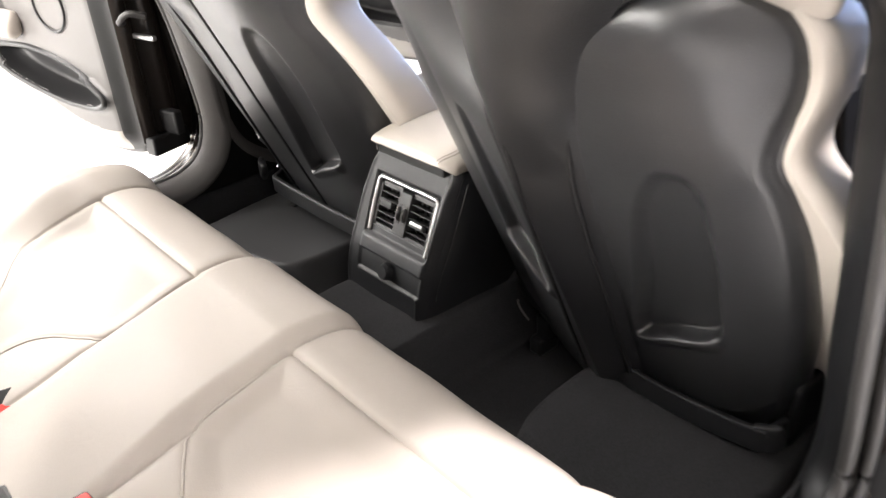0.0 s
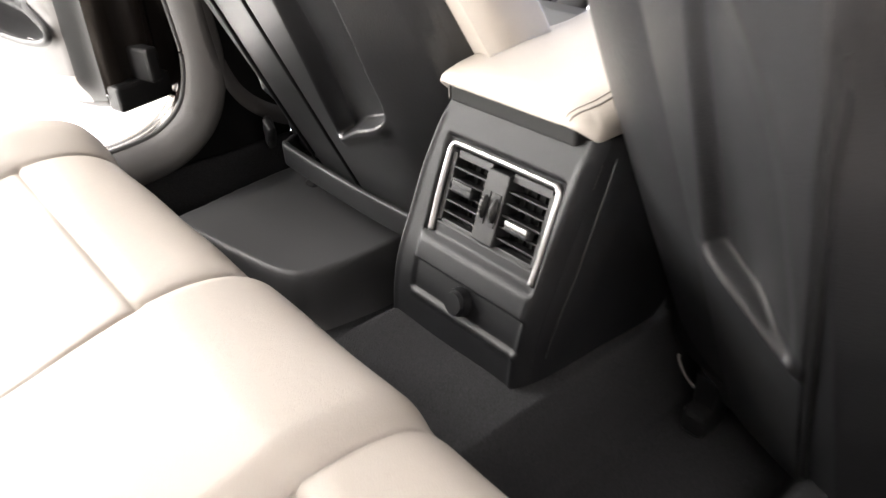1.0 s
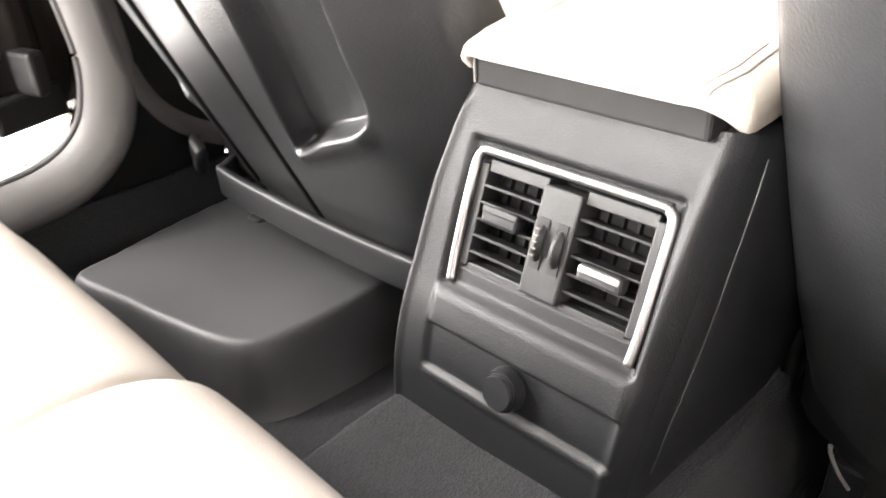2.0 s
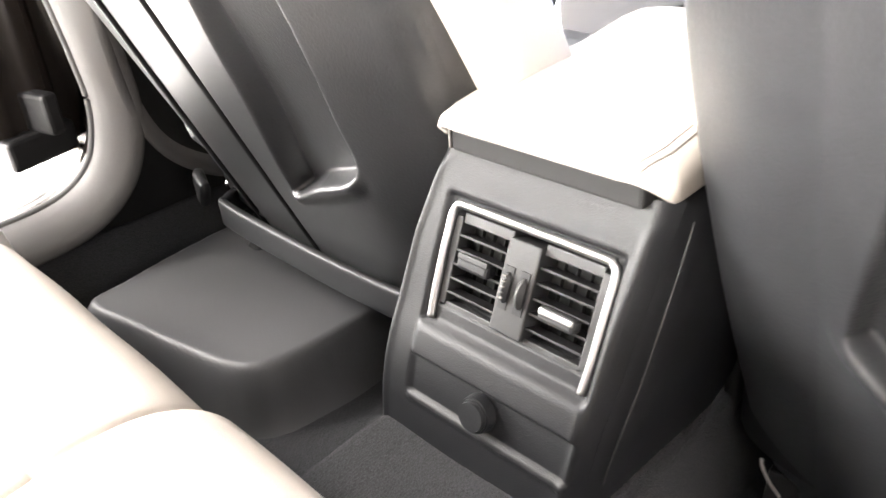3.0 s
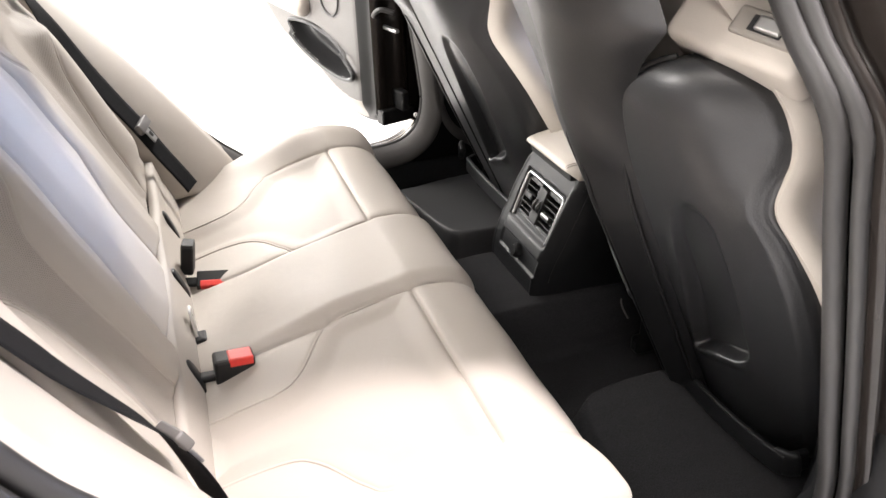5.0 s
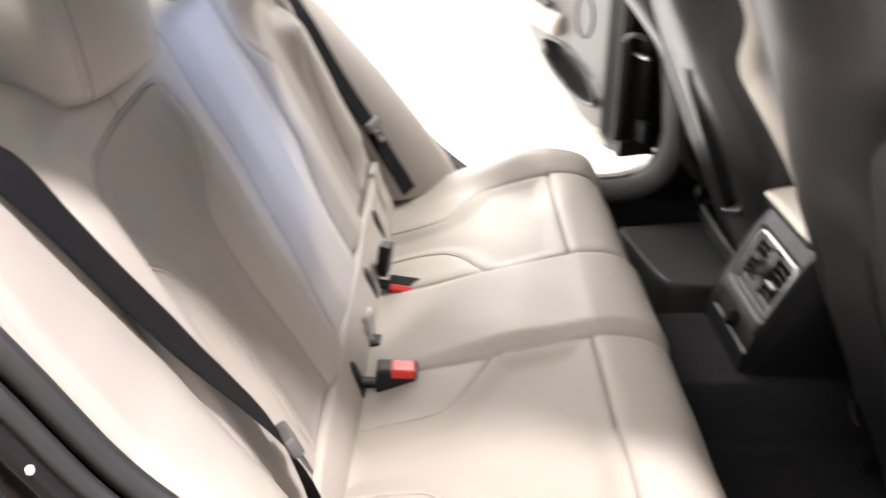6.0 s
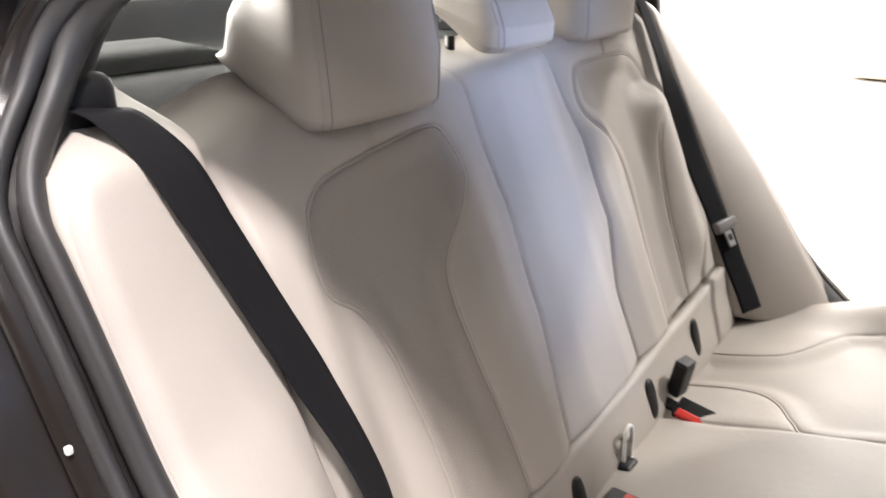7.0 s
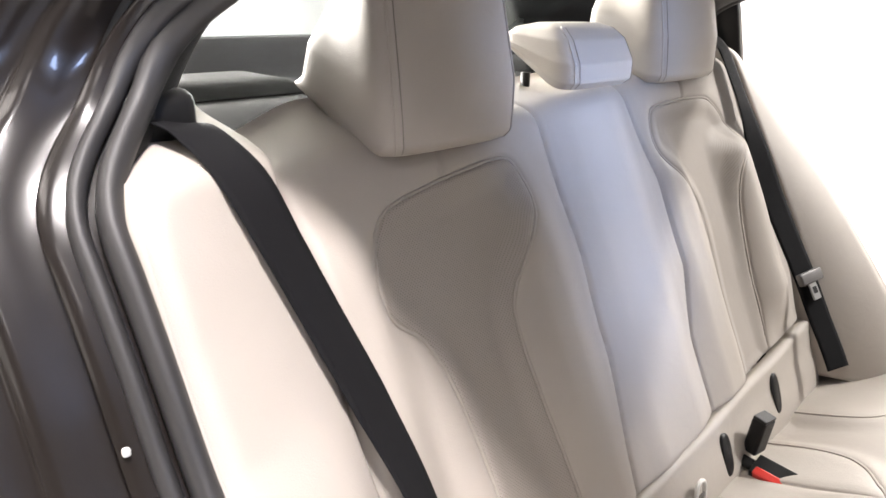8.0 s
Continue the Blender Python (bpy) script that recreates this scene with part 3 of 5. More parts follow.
def headrest(parent, y0, z0, h, front, rows, rise):
    """Padded headrest. rows: height fraction, front edge's set-back, half width in front, half width behind, depth; its underside climbs by rise towards the back."""
    rows = np.array(rows)
    count, rings = 128, []
    cx, cy = rounded(1.0, 1.0, count, 6.5)
    back = (1 - cx) / 2
    for t in np.concatenate([np.linspace(0, 0.12, 9), np.linspace(0.15, 1, 28)]):
        off, wf, wr, deep = (float(np.interp(t, rows[:, 0], rows[:, k])) for k in (1, 2, 3, 4))
        w = wf + (wr - wf) * smooth(0.05, 0.95, back)
        xx = front - off - 0.16 * h * t - deep * back + np.where(cx > 0, 0.010 * (1 - cy**2), 0) * min(1, 0.4 + 4 * t)
        zz = z0 + h * t + rise * smooth(0.10, 1.0, back) * (1 - t) ** 1.5
        rings.append(np.stack([xx, y0 + cy * w, zz], -1))
    hr = loft("headrest", rings, M_LEATHER, parent)
    for sgn in (-1, 1):
        k = int(np.argmin(np.abs(cy - sgn * 0.90) + (cx < 0.5)))
        line = np.array([r[k] for r in rings[1:-2]])
        tube("piping", line, 0.0014, M_LEATHER, hr, sides=6)
        for shift in (-0.006, 0.006):
            k2 = int(np.argmin(np.abs(cy - sgn * (0.90 if shift > 0 else 0.84)) + (cx < 0.5))) if shift < 0 else k
            run = np.array([r[k2] for r in rings[1:-2]]) + np.array((0.0006 if shift < 0 else -0.007, 0.0, 0.0)) + np.array((0, sgn * 0.0012 if shift > 0 else 0, 0))
            tube("stitch_line", run, 0.0006, M_TAUPE, hr, sides=5)
    return hr


OUTER_REST = [(0, 0.014, 0.104, 0.126, 0.15), (0.015, 0.004, 0.109, 0.126, 0.155), (0.05, -0.004, 0.114, 0.124, 0.155), (0.3, -0.012, 0.119, 0.112, 0.155), (0.68, -0.010, 0.112, 0.060, 0.14), (0.88, 0.004, 0.100, 0.045, 0.11), (1.0, 0.034, 0.066, 0.035, 0.05)]
CENTRE_REST = [(0, 0.010, 0.080, 0.080, 0.13), (0.1, -0.002, 0.086, 0.084, 0.135), (0.4, -0.006, 0.089, 0.084, 0.135), (0.75, 0.004, 0.086, 0.080, 0.12), (0.92, 0.02, 0.078, 0.070, 0.09), (1.0, 0.04, 0.060, 0.05, 0.04)]
for sgn in (-1, 1):
    up = rise_of(sgn * 0.325)
    headrest(backrest, sgn * 0.322, 0.993 + up, 0.245, -0.908 - SLOPE * up, OUTER_REST, 0.075)
headrest(backrest, 0.008, 1.022 + rise_of(0.0), 0.090, -0.912, CENTRE_REST, 0.06)
for sgn in (-1, 0, 1):
    for dy in (-0.05, 0.05):
        tube("headrest_post", [(back_plane(1.06) - 0.05, sgn * 0.325 + dy, 0.98), (back_plane(1.06) - 0.05, sgn * 0.325 + dy, 1.06)], 0.007, M_DARK, backrest)

# ---- side bolsters between backrest and door opening ----


def wing_x(z, y, far=False):
    """Front of the side bolster at height z and distance y from the middle."""
    t = np.clip((y - 0.565) / 0.165, 0, 1)
    zs = [0.43, 0.567, 0.66, 0.735, 0.80, 0.89, 0.965, 1.03, 1.08]
    xs = [-0.492, -0.592, -0.658, -0.714, -0.768, -0.850, -0.922, -0.985, -1.035] if far else [-0.488, -0.588, -0.663, -0.733, -0.785, -0.832, -0.863, -0.893, -0.92]
    rimx = np.interp(z, zs, xs)
    x = (back_plane(z) + 0.018) * (1 - t) + rimx * t + (0.018 if far else 0.004 + 0.022 * smooth(0.84, 0.66, z)) * np.sin(math.pi * t) ** (1.0 if far else 0.7)
    return x - (0.014 * smooth(0.72, 1.0, t) ** 2.5 if far else 0.008 * smooth(0.86, 1.0, t) ** 2) - (0.055 if far else 0.04) * (1 - smooth(0.0, 0.16 if far else 0.10, t)) - (0.10 if far else 0.11) * (smooth(1.05, 1.12, z) if far else smooth(1.0, 1.056, z)) ** 2


for sgn in (-1, 1):
    WZ, WY = np.meshgrid(np.linspace(0.44, 1.056 if sgn < 0 else 1.10, 90), np.linspace(0.565, 0.736, 44), indexing="ij")
    P = np.stack([wing_x(WZ, WY, sgn > 0), sgn * (WY - 0.25 * np.maximum(0, WZ - 0.98) * (WY - 0.565) / 0.17), WZ - 0.014 * smooth(0.69, 0.735, WY) * smooth(0.98, 1.06, WZ)], -1)
    w = thing("rear_side_bolster", "ivory leather side bolster beside the rear backrest", "seat bolster")
    sheet("bolster_cover", P, M_LEATHER, w, back=(-0.06, 0, 0))
    zs = np.linspace(0.50, 0.98, 50)
    tube("edge_piping", np.stack([wing_x(zs, 0.731 + 0 * zs, sgn > 0) - 0.002, 0 * zs + sgn * 0.7325, zs], -1), 0.002, M_LEATHER, w, sides=6)

# ---- seat belts ----


def ribbon(name, centre, across, width, mat, parent, thick=0.0014):
    """A strap along centre points, its width along the across vectors."""
    c = np.asarray(centre, float)
    t = np.gradient(c, axis=0)
    t /= np.linalg.norm(t, axis=1)[:, None]
    w = np.asarray(across, float)
    w = w - t * (w * t).sum(1)[:, None]
    w /= np.linalg.norm(w, axis=1)[:, None]
    n = np.cross(t, w)
    P = np.stack([c + w * width * k for k in np.linspace(-0.5, 0.5, 7)], 1)
    return sheet(name, P, mat, parent, back=np.repeat((n * thick)[:, None, :], 7, 1))


for sgn in (-1, 1):
    belt = thing("seat_belt", "black woven seat belt lying over the side bolster", "seat belt", "rear seat belts")
    lie = [(-1.06, 0.69, 1.035), (-1.0, 0.67, 1.055), (-0.955, 0.655, 1.052), (-0.925, 0.638, 1.035), (-0.893, 0.618, 0.972), (-0.853, 0.588, 0.882), (-0.810, 0.562, 0.795), (-0.765, 0.548, 0.72), (-0.722, 0.556, 0.665), (-0.693, 0.566, 0.60), (-0.670, 0.588, 0.52), (-0.655, 0.61, 0.46)]
    if sgn > 0:
        lie = [(-1.08, 0.56, 1.08), (-1.01, 0.54, 1.105), (-0.965, 0.532, 1.09), (-0.930, 0.53, 1.03), (-0.895, 0.53, 0.96), (-0.862, 0.53, 0.885), (-0.822, 0.53, 0.80), (-0.780, 0.528, 0.725), (-0.738, 0.523, 0.655), (-0.704, 0.52, 0.59), (-0.672, 0.515, 0.535), (-0.650, 0.51, 0.495)]
    pts = curve_points(lie, 8)
    wx = np.max([wing_x(pts[:, 2], pts[:, 1] + e, sgn > 0) for e in (-0.022, -0.01, 0, 0.01, 0.022)], axis=0)
    for k in range(len(pts)):
        if sgn < 0 and 0.6 < pts[k, 2] < 1.03 and pts[k, 0] > -0.94:
            pts[k, 0] = max(pts[k, 0], back_plane(pts[k, 2]) + 0.042, wx[k] + 0.010)
    # smooth the strap's lie
    for _ in range(6):
        pts[1:-1] = (pts[:-2] + 2 * pts[1:-1] + pts[2:]) / 4
    pts[:, 1] *= sgn
    if sgn < 0:
        across = np.array([(np.interp(p[2], [0.62, 0.80, 0.95, 1.04], [0.85, 0.25, 0.21, -0.2]), -1.0, np.interp(p[2], [0.62, 0.8, 0.95, 1.04], [-0.1, -0.22, -0.22, 0.2])) for p in pts])
    else:
        slope = (wing_x(pts[:, 2], pts[:, 1] + 0.08, True) - wing_x(pts[:, 2], pts[:, 1] + 0.055, True)) / 0.025
        across = np.stack([np.clip(slope, 0, 0.7) * (1 - smooth(0.85, 1.0, pts[:, 2])), 0 * slope + 1.0, 0 * slope], -1)
    ribbon("webbing", pts, across, 0.049, M_BELT, belt)
    if sgn < 0:
        part("belt_guide", box_bm((-1.05, -0.70, 1.03), (-0.958, -0.625, 1.080), 0.014, 3), M_DARK, belt, "black plastic belt guide", True)
    k = int(np.argmin(np.abs(pts[:, 2] - 0.655)))
    tm = pts[k]
    t = pts[k + 1] - pts[k - 1]
    t = Vector(t / np.linalg.norm(t))
    acr = Vector((0.18, 1.0, 0.25)) if sgn > 0 else Vector((0.6, -1.0, 0.1))
    acr = (acr - t * acr.dot(t)).normalized()
    nn = t.cross(acr) * (1 if t.cross(acr).x > 0 else -1)
    frame_m = Matrix((acr, t, nn)).transposed().to_4x4()
    frame_m.translation = Vector(tm) + nn * (0.004 if sgn < 0 else 0.009)
    bm = box_bm((-0.033, -0.012, -0.005), (0.033, 0.012, 0.009), 0.004, 3)
    bmesh.ops.transform(bm, matrix=frame_m, verts=bm.verts)
    tongue = part("belt_tongue", bm, M_GREY, belt, "grey plastic and steel belt tongue", True)
    bm = box_bm((-0.011, 0.012, -0.001), (0.011, 0.045, 0.003), 0.001, 1)
    bmesh.ops.transform(bm, matrix=frame_m, verts=bm.verts)
    part("steel_blade", bm, M_CHROME, tongue, "bare steel blade")
    bm = box_bm((-0.006, 0.02, 0.003), (0.006, 0.033, 0.0035), 0.0)
    bmesh.ops.transform(bm, matrix=frame_m, verts=bm.verts)
    part("slot", bm, M_DARK, tongue)


def buckle(m, label, size, button):
    """Belt buckle pointing along +x of its pose: black body with a red release button set in its upper edge."""
    b = thing("belt_buckle", label, "buckle", "rear belt buckles", m=m)
    lx, ly, lz = size
    part("buckle_body", box_bm((-lx, -ly, -lz), (lx, ly, lz), min(ly, lz) * 0.22, 2), M_DARK, b)
    part("release_button", box_bm(button[0], button[1], 0.003, 2), M_RED, b, "red release button")
    part("stalk", box_bm((-lx - 0.04, -ly * 0.5, -0.006), (-lx + 0.004, ly * 0.5, 0.006), 0.004, 2), M_DARK, b)
    return b


buckle(pose(-0.636, -0.154, 0.428, 0, 0, 2) @ pose(0, 0, 0, -12, 4, 0), "black belt buckle with red button lying on the cushion", (0.034, 0.026, 0.034), ((-0.010, -0.0265, 0.019), (0.0315, 0.019, 0.0352)))
buckle(pose(-0.642, 0.163, 0.430, 0, 0, -6) @ pose(0, 0, 0, 24, 6, 0), "black belt buckle with red button half sunk in the crease", (0.034, 0.020, 0.012), ((-0.028, -0.0205, -0.002), (0.0345, -0.004, 0.0128)))
upright = thing("belt_buckle", "upright black belt buckle in the seat crease", "buckle", "rear belt buckles", m=pose(-0.684, 0.196, 0.478, 0, 10, -12))
part("buckle_body", box_bm((-0.013, -0.017, -0.035), (0.013, 0.017, 0.032), 0.005, 3), M_DARK, upright)
part("buckle_cap", box_bm((-0.012, -0.016, 0.030), (0.012, 0.016, 0.036), 0.002, 2), M_GREY_DARK, upright, "grey buckle top")
for (y, z, hh, ww, nm) in ((0.113, 0.468, 0.034, 0.016, "anchor_cover"), (0.345, 0.485, 0.036, 0.015, "anchor_cover"), (-0.17, 0.440, 0.042, 0.019, "anchor_cover")):
    cov = thing(nm, "black oval child seat anchor cover in the leather flap", "anchor cover", "anchor covers")
    rings = []
    for t in (0, 0.5, 0.9, 1.0):
        cy, cz = rounded(ww * (1 - 0.12 * (t > 0.95)), hh * (1 - 0.12 * (t > 0.95)), 20, 2.6)
        rings.append(np.stack([np.full(20, -0.705 + 0.016 * t) - 0.3 * (z + cz - 0.43), y + cy, z + cz], -1))
    loft("cover", rings, M_DARK, cov)
tag = thing("belt_tag", "white label loop beside the belt buckle", "label")
tube("tag_loop", curve_points([(-0.690, -0.028, 0.415), (-0.692, -0.028, 0.470), (-0.694, -0.022, 0.484), (-0.694, -0.006, 0.484), (-0.692, 0.000, 0.470), (-0.690, 0.000, 0.415)], 5), 0.0035, M_TAG, tag, sides=8)
part("tag_card", box_bm((-0.692, -0.026, 0.43), (-0.690, -0.002, 0.466), 0.0006, 1), M_GREY, tag, "grey back of the label")
part("tag_clip", box_bm((-0.700, -0.045, 0.405), (-0.672, -0.008, 0.432), 0.005, 2), M_DARK, tag)

# ---- parcel shelf and rear window ----
shelf = thing("parcel_shelf", "black parcel shelf with raised loudspeaker covers", "parcel shelf")
SX, SY = np.meshgrid(np.linspace(-1.55, -0.99, 40), np.linspace(-0.70, 0.70, 60), indexing="ij")
SZ = 1.0 + 0.03 * smooth(-1.05, -1.2, SX) + 0.05 * smooth(0.60, 0.70, np.abs(SY)) + 0.07 * smooth(-1.46, -1.55, SX)
sheet("shelf_board", np.stack([SX, SY, SZ], -1), M_SHELF, shelf, back=(0, 0, -0.03))
for sgn in (-1, 1):
    PXs, PYs = np.meshgrid(np.linspace(-1, 1, 16), np.linspace(-1, 1, 16), indexing="ij")
    P = np.stack([-1.33 + 0.10 * PXs, sgn * (0.40 + 0.15 * PYs + 0.02 * PXs), 1.032 + 0.022 * (1 - np.maximum(np.abs(PXs), np.abs(PYs)) ** 6)], -1)
    sheet("speaker_cover", P, M_SHELF, shelf, "dark grey perforated loudspeaker cover")
    part("child_seat_hook", box_bm((-1.30, sgn * 0.05 - 0.012 + 0.08, 1.025), (-1.27, sgn * 0.05 + 0.012 + 0.08, 1.055), 0.006, 2), M_TAG, shelf, "pale tether anchor")
tagged(part("rear_wall", box_bm((-1.06, -0.68, 0.3), (-1.02, 0.68, 0.97), 0), M_DARK), "dark panel behind the rear backrest", "panel", kind="structure")
for sgn in (-1, 1):
    P = np.array([[(x, sgn * y, z) for (y, z) in ((0.72, 0.9), (0.70, 1.04), (0.655, 1.14), (0.56, 1.30))] for x in np.linspace(-1.6, -0.985, 12)])
    sheet("quarter_trim", P, M_DARK, body, "black rear quarter trim", back=(0, sgn * 0.02, 0.01))
window = thing("rear_window", "sloping rear window glass with dark edge", "window")
WX, WYY = np.meshgrid(np.linspace(0, 1, 12), np.linspace(-0.62, 0.62, 20), indexing="ij")
sheet("pane", np.stack([-1.62 + 0.52 * WX, WYY * (1 - 0.08 * WX), 1.06 + 0.25 * WX - 0.02 * (WYY / 0.6) ** 2], -1), M_GLASS, window, back=(0, 0, 0.004)).visible_shadow = False
part("window_edge", box_bm((-1.64, -0.68, 1.02), (-1.585, 0.68, 1.075), 0.01, 2), M_DARK, window)

# ---- front seats ----
LINE = [(0.30, 0.072), (0.45, 0.067), (0.58, 0.062), (0.716, 0.058), (0.80, 0.058), (0.872, 0.064), (0.916, 0.078), (0.962, 0.104), (1.014, 0.148), (1.045, 0.182), (1.07, 0.205)]
EDGE = [(0.30, 0.20), (0.34, 0.232), (0.38, 0.25), (0.45, 0.262), (0.53, 0.272), (0.64, 0.278), (0.754, 0.276), (0.80, 0.269), (0.84, 0.259), (0.87, 0.262), (0.91, 0.274), (0.95, 0.279), (0.985, 0.271), (1.01, 0.247), (1.03, 0.215), (1.05, 0.17), (1.07, 0.14)]


def seat_x(z):
    return 0.105 - 0.477 * (z - 0.473)


def shoulder(s):
    """Height and forward set of the shell, whose top rolls over towards the seat's front."""
    a = np.maximum(0.0, s - 0.945) / 0.08
    return np.minimum(s, 0.945) + 0.08 * np.sin(a), 0.08 * (1 - np.cos(a))


def wing_set(y, z):
    """The wings of the shell bend forwards, most at the upper corner."""
    return 0.062 * (np.abs(y) / 0.275) ** 4 + 0.040 * smooth(0.82, 0.94, z) * smooth(0.16, 0.29, np.abs(y)) ** 2


def wrap_of(z):
    return 0.010 + 0.13 * np.maximum(0.0, 0.86 - z)


# the moulded recess in each half of the shell, distance from the seat's middle line and height
RECESS = curve_points([(0.058, 0.478), (0.078, 0.62), (0.098, 0.75), (0.125, 0.812), (0.16, 0.822), (0.186, 0.79), (0.196, 0.70), (0.196, 0.61), (0.190, 0.540), (0.125, 0.506)], 5, closed=True).tolist()


# the tunnel-side recess of the near seat is a narrow slot
SLOT = curve_points([(0.058, 0.528), (0.105, 0.561), (0.146, 0.592), (0.150, 0.615), (0.139, 0.69), (0.124, 0.79), (0.113, 0.842), (0.098, 0.846), (0.076, 0.828), (0.055, 0.76), (0.050, 0.66)], 5, closed=True).tolist()


def front_seat(name, m, bar_from, bar_to, mid, spread, proud=0.0):
    """mid: (height, offset) of the seat's middle line; spread: how far the recesses stand out from it; proud: how far the back swells at the tunnel-side seam."""
    seat = thing(name, "black and ivory leather sports front seat with hard back shell", "car seat", "front seats", m=m)
    zs = np.concatenate([np.linspace(0.30, 0.60, 120), np.linspace(0.603, 1.046, 120)])

    def middle(z):
        return interp(z, mid)

    def swell(y, z):
        return proud * np.interp(y, [-0.07, 0.02, 0.17], [0.0, 1.0, 0.0]) * (1 - smooth(0.84, 0.98, z))

    def seam(s, sgn):
        """Signed distance of the panel's seam from the seat's axis."""
        if proud and sgn > 0:
            return glide(np.minimum(s, 0.82), LINE) + middle(s) - 1.1 * proud + 0.040 * smooth(0.84, 0.98, s)
        return sgn * glide(s, LINE) + middle(s)

    for sgn in (-1, 1):
        P = []
        tall = bool(proud and sgn > 0)
        for s in np.concatenate([zs, np.linspace(1.05, 1.14, 16)]) if tall else zs:
            z, ahead = (s, 0.0) if tall else shoulder(s)
            c = sgn * middle(s)
            a, b = sgn * float(seam(s, sgn)), float(glide(min(s, 0.98), EDGE)) * (1 - 0.3 * smooth(1.0, 1.14, s)) - 0.012 if tall else float(glide(s, EDGE))
            a = min(a, b - 0.003)
            u = np.linspace(0, 1, 100)
            y = a + (b - a) * u
            x = seat_x(z) + ahead + wing_set(y, z)
            r = y - c - spread
            # a moulded recess with a rolled lip under it, rising outwards
            if tall:
                x = x - swell(y, z)
                deep = dist_to_line(y, z + 0 * y, SLOT + SLOT[:1]) * inside(y, z + 0 * y, SLOT)
                x = x + (0.008 + 0.014 * smooth(0.84, 0.58, z)) * smooth(0.0, 0.012, deep) * (0.25 + 0.75 * smooth(0.06, 0.115, y))
                lip = z - (0.530 + 0.70 * (y - 0.058))
                x = x - 0.0075 * np.exp(-(((lip + 0.007) / 0.010) ** 2)) * smooth(0.045, 0.06, y) * (1 - smooth(0.145, 0.165, y))
            else:
                deep = dist_to_line(r, z + 0 * r, RECESS + RECESS[:1]) * inside(r, z + 0 * r, RECESS)
                x = x + (0.007 + 0.019 * smooth(0.84, 0.58, z)) * smooth(0.0, 0.016, deep)
                lip = z - (0.470 + 0.45 * (r - 0.05))
                x = x - 0.0075 * np.exp(-(((lip + 0.004) / 0.011) ** 2)) * smooth(0.045, 0.07, r) * (1 - smooth(0.175, 0.2, r))
            x = x + 0.012 * (1 - smooth(0.0, 0.013, y - a)) ** 2
            x = x + 0.010 * smooth(0.93, 1.0, u) ** 2
            side = np.linspace(0, 1, 16)[1:]
            wr = float(wrap_of(z))
            xs = np.concatenate([x, x[-1] + 0.004 + wr * side])
            yy = np.concatenate([y, b + 0.008 * np.sin(side * math.pi / 2) - 0.012 * side**3])
            P.append(np.stack([xs, sgn * yy, np.full(len(xs), z)], -1))
        sheet("back_shell", P, M_SHELL, seat, "grained black plastic back shell")
    P = []
    for z in np.linspace(0.30, 1.15, 120):
        top = min(z, 1.06)
        left, right = max(float(seam(top, -1)), middle(z) - 0.215) - 0.016, min(float(seam(top, 1)), middle(z) + 0.215) + 0.016
        v = np.linspace(-1, 1, 49)
        y = (left + right) / 2 + (right - left) / 2 * v
        bulge = 0.050 * smooth(0.76, 0.98, z) * (1 - v**2) + 0.008 * (1 - v**6) - 0.010
        x = seat_x(z) - bulge - swell(y, z) + 0.062 * (np.abs(y) / 0.275) ** 4
        P.append(np.stack([x, y, np.full(49, z)], -1))
    sheet("pocket_panel", P, M_BLACK_LEATHER, seat, "smooth black leather pocket panel")
    for sgn in (-1, 1):
        ss = np.linspace(0.32, 1.035, 60)
        zz, ahead = (ss, 0.0) if proud and sgn > 0 else shoulder(ss)
        aa = seam(ss, sgn) + 0.001 * sgn
        line = np.stack([seat_x(zz) + ahead + wing_set(aa, zz) - swell(aa, zz) + 0.002, aa, zz], -1)
        tube("piping", line, 0.0042, M_DARK, seat, sides=6)
    # leather front: one closed loft that follows the shell's edge
    rings = []
    for z in np.linspace(0.41, 1.135, 70):
        b = float(glide(min(z, 1.0), EDGE)) * (1 - 0.35 * smooth(1.0, 1.135, z)) + 0.012 + 0.032 * smooth(0.86, 0.70, z)
        n = 64
        cx, cy = rounded(1.0, 1.0, n, 5)
        depth = 0.044
        x0 = seat_x(z) + 0.066 + 0.040 * smooth(0.82, 0.94, z) + float(wrap_of(z)) - 0.012
        x = x0 + depth + cx * depth + 0.03 * np.abs(cy) ** 4 * (cx > 0)
        x = np.where(cx < -0.2, x0 + 0.03 * (1 - np.abs(cy) ** 3), x)
        rings.append(np.stack([x, np.where(cy > 0, cy * (b - 0.7 * proud), cy * b), np.full(n, z)], -1))
    loft("leather_front", rings, M_LEATHER, seat, "ivory leather seat front with side bolsters")
    rings = []
    for t in np.linspace(0, 1, 24):
        z = 1.12 + 0.21 * t
        k = 1 - 0.5 * max(0, (t - 0.7) / 0.3) ** 2.5 - 0.15 * (1 - min(1, t / 0.15)) ** 2
        cx, cy = rounded(0.052 * k, 0.145 * (0.6 + 0.4 * k), 40, 3.5)
        rings.append(np.stack([-0.135 - 0.22 * (z - 1.12) + cx, cy, np.full(40, z)], -1))
    loft("headrest", rings, M_BLACK_LEATHER, seat)
    # cover of the cross tube, with rounded caps
    tube("lower_bar", curve_points([(0.17, bar_from - 0.01, 0.385), (0.142, bar_from, 0.378), (0.132, bar_from + 0.02, 0.372), (0.134, (bar_from + bar_to) / 2 - 0.02, 0.358), (0.145 if bar_to < 0.2 else 0.138, bar_to - 0.03, 0.358), (0.165 if bar_to < 0.2 else 0.150, bar_to, 0.360), (0.20, bar_to + 0.02, 0.362)], 8), 0.020, M_PLASTIC, seat, sx=0.3, sides=20, p=5)
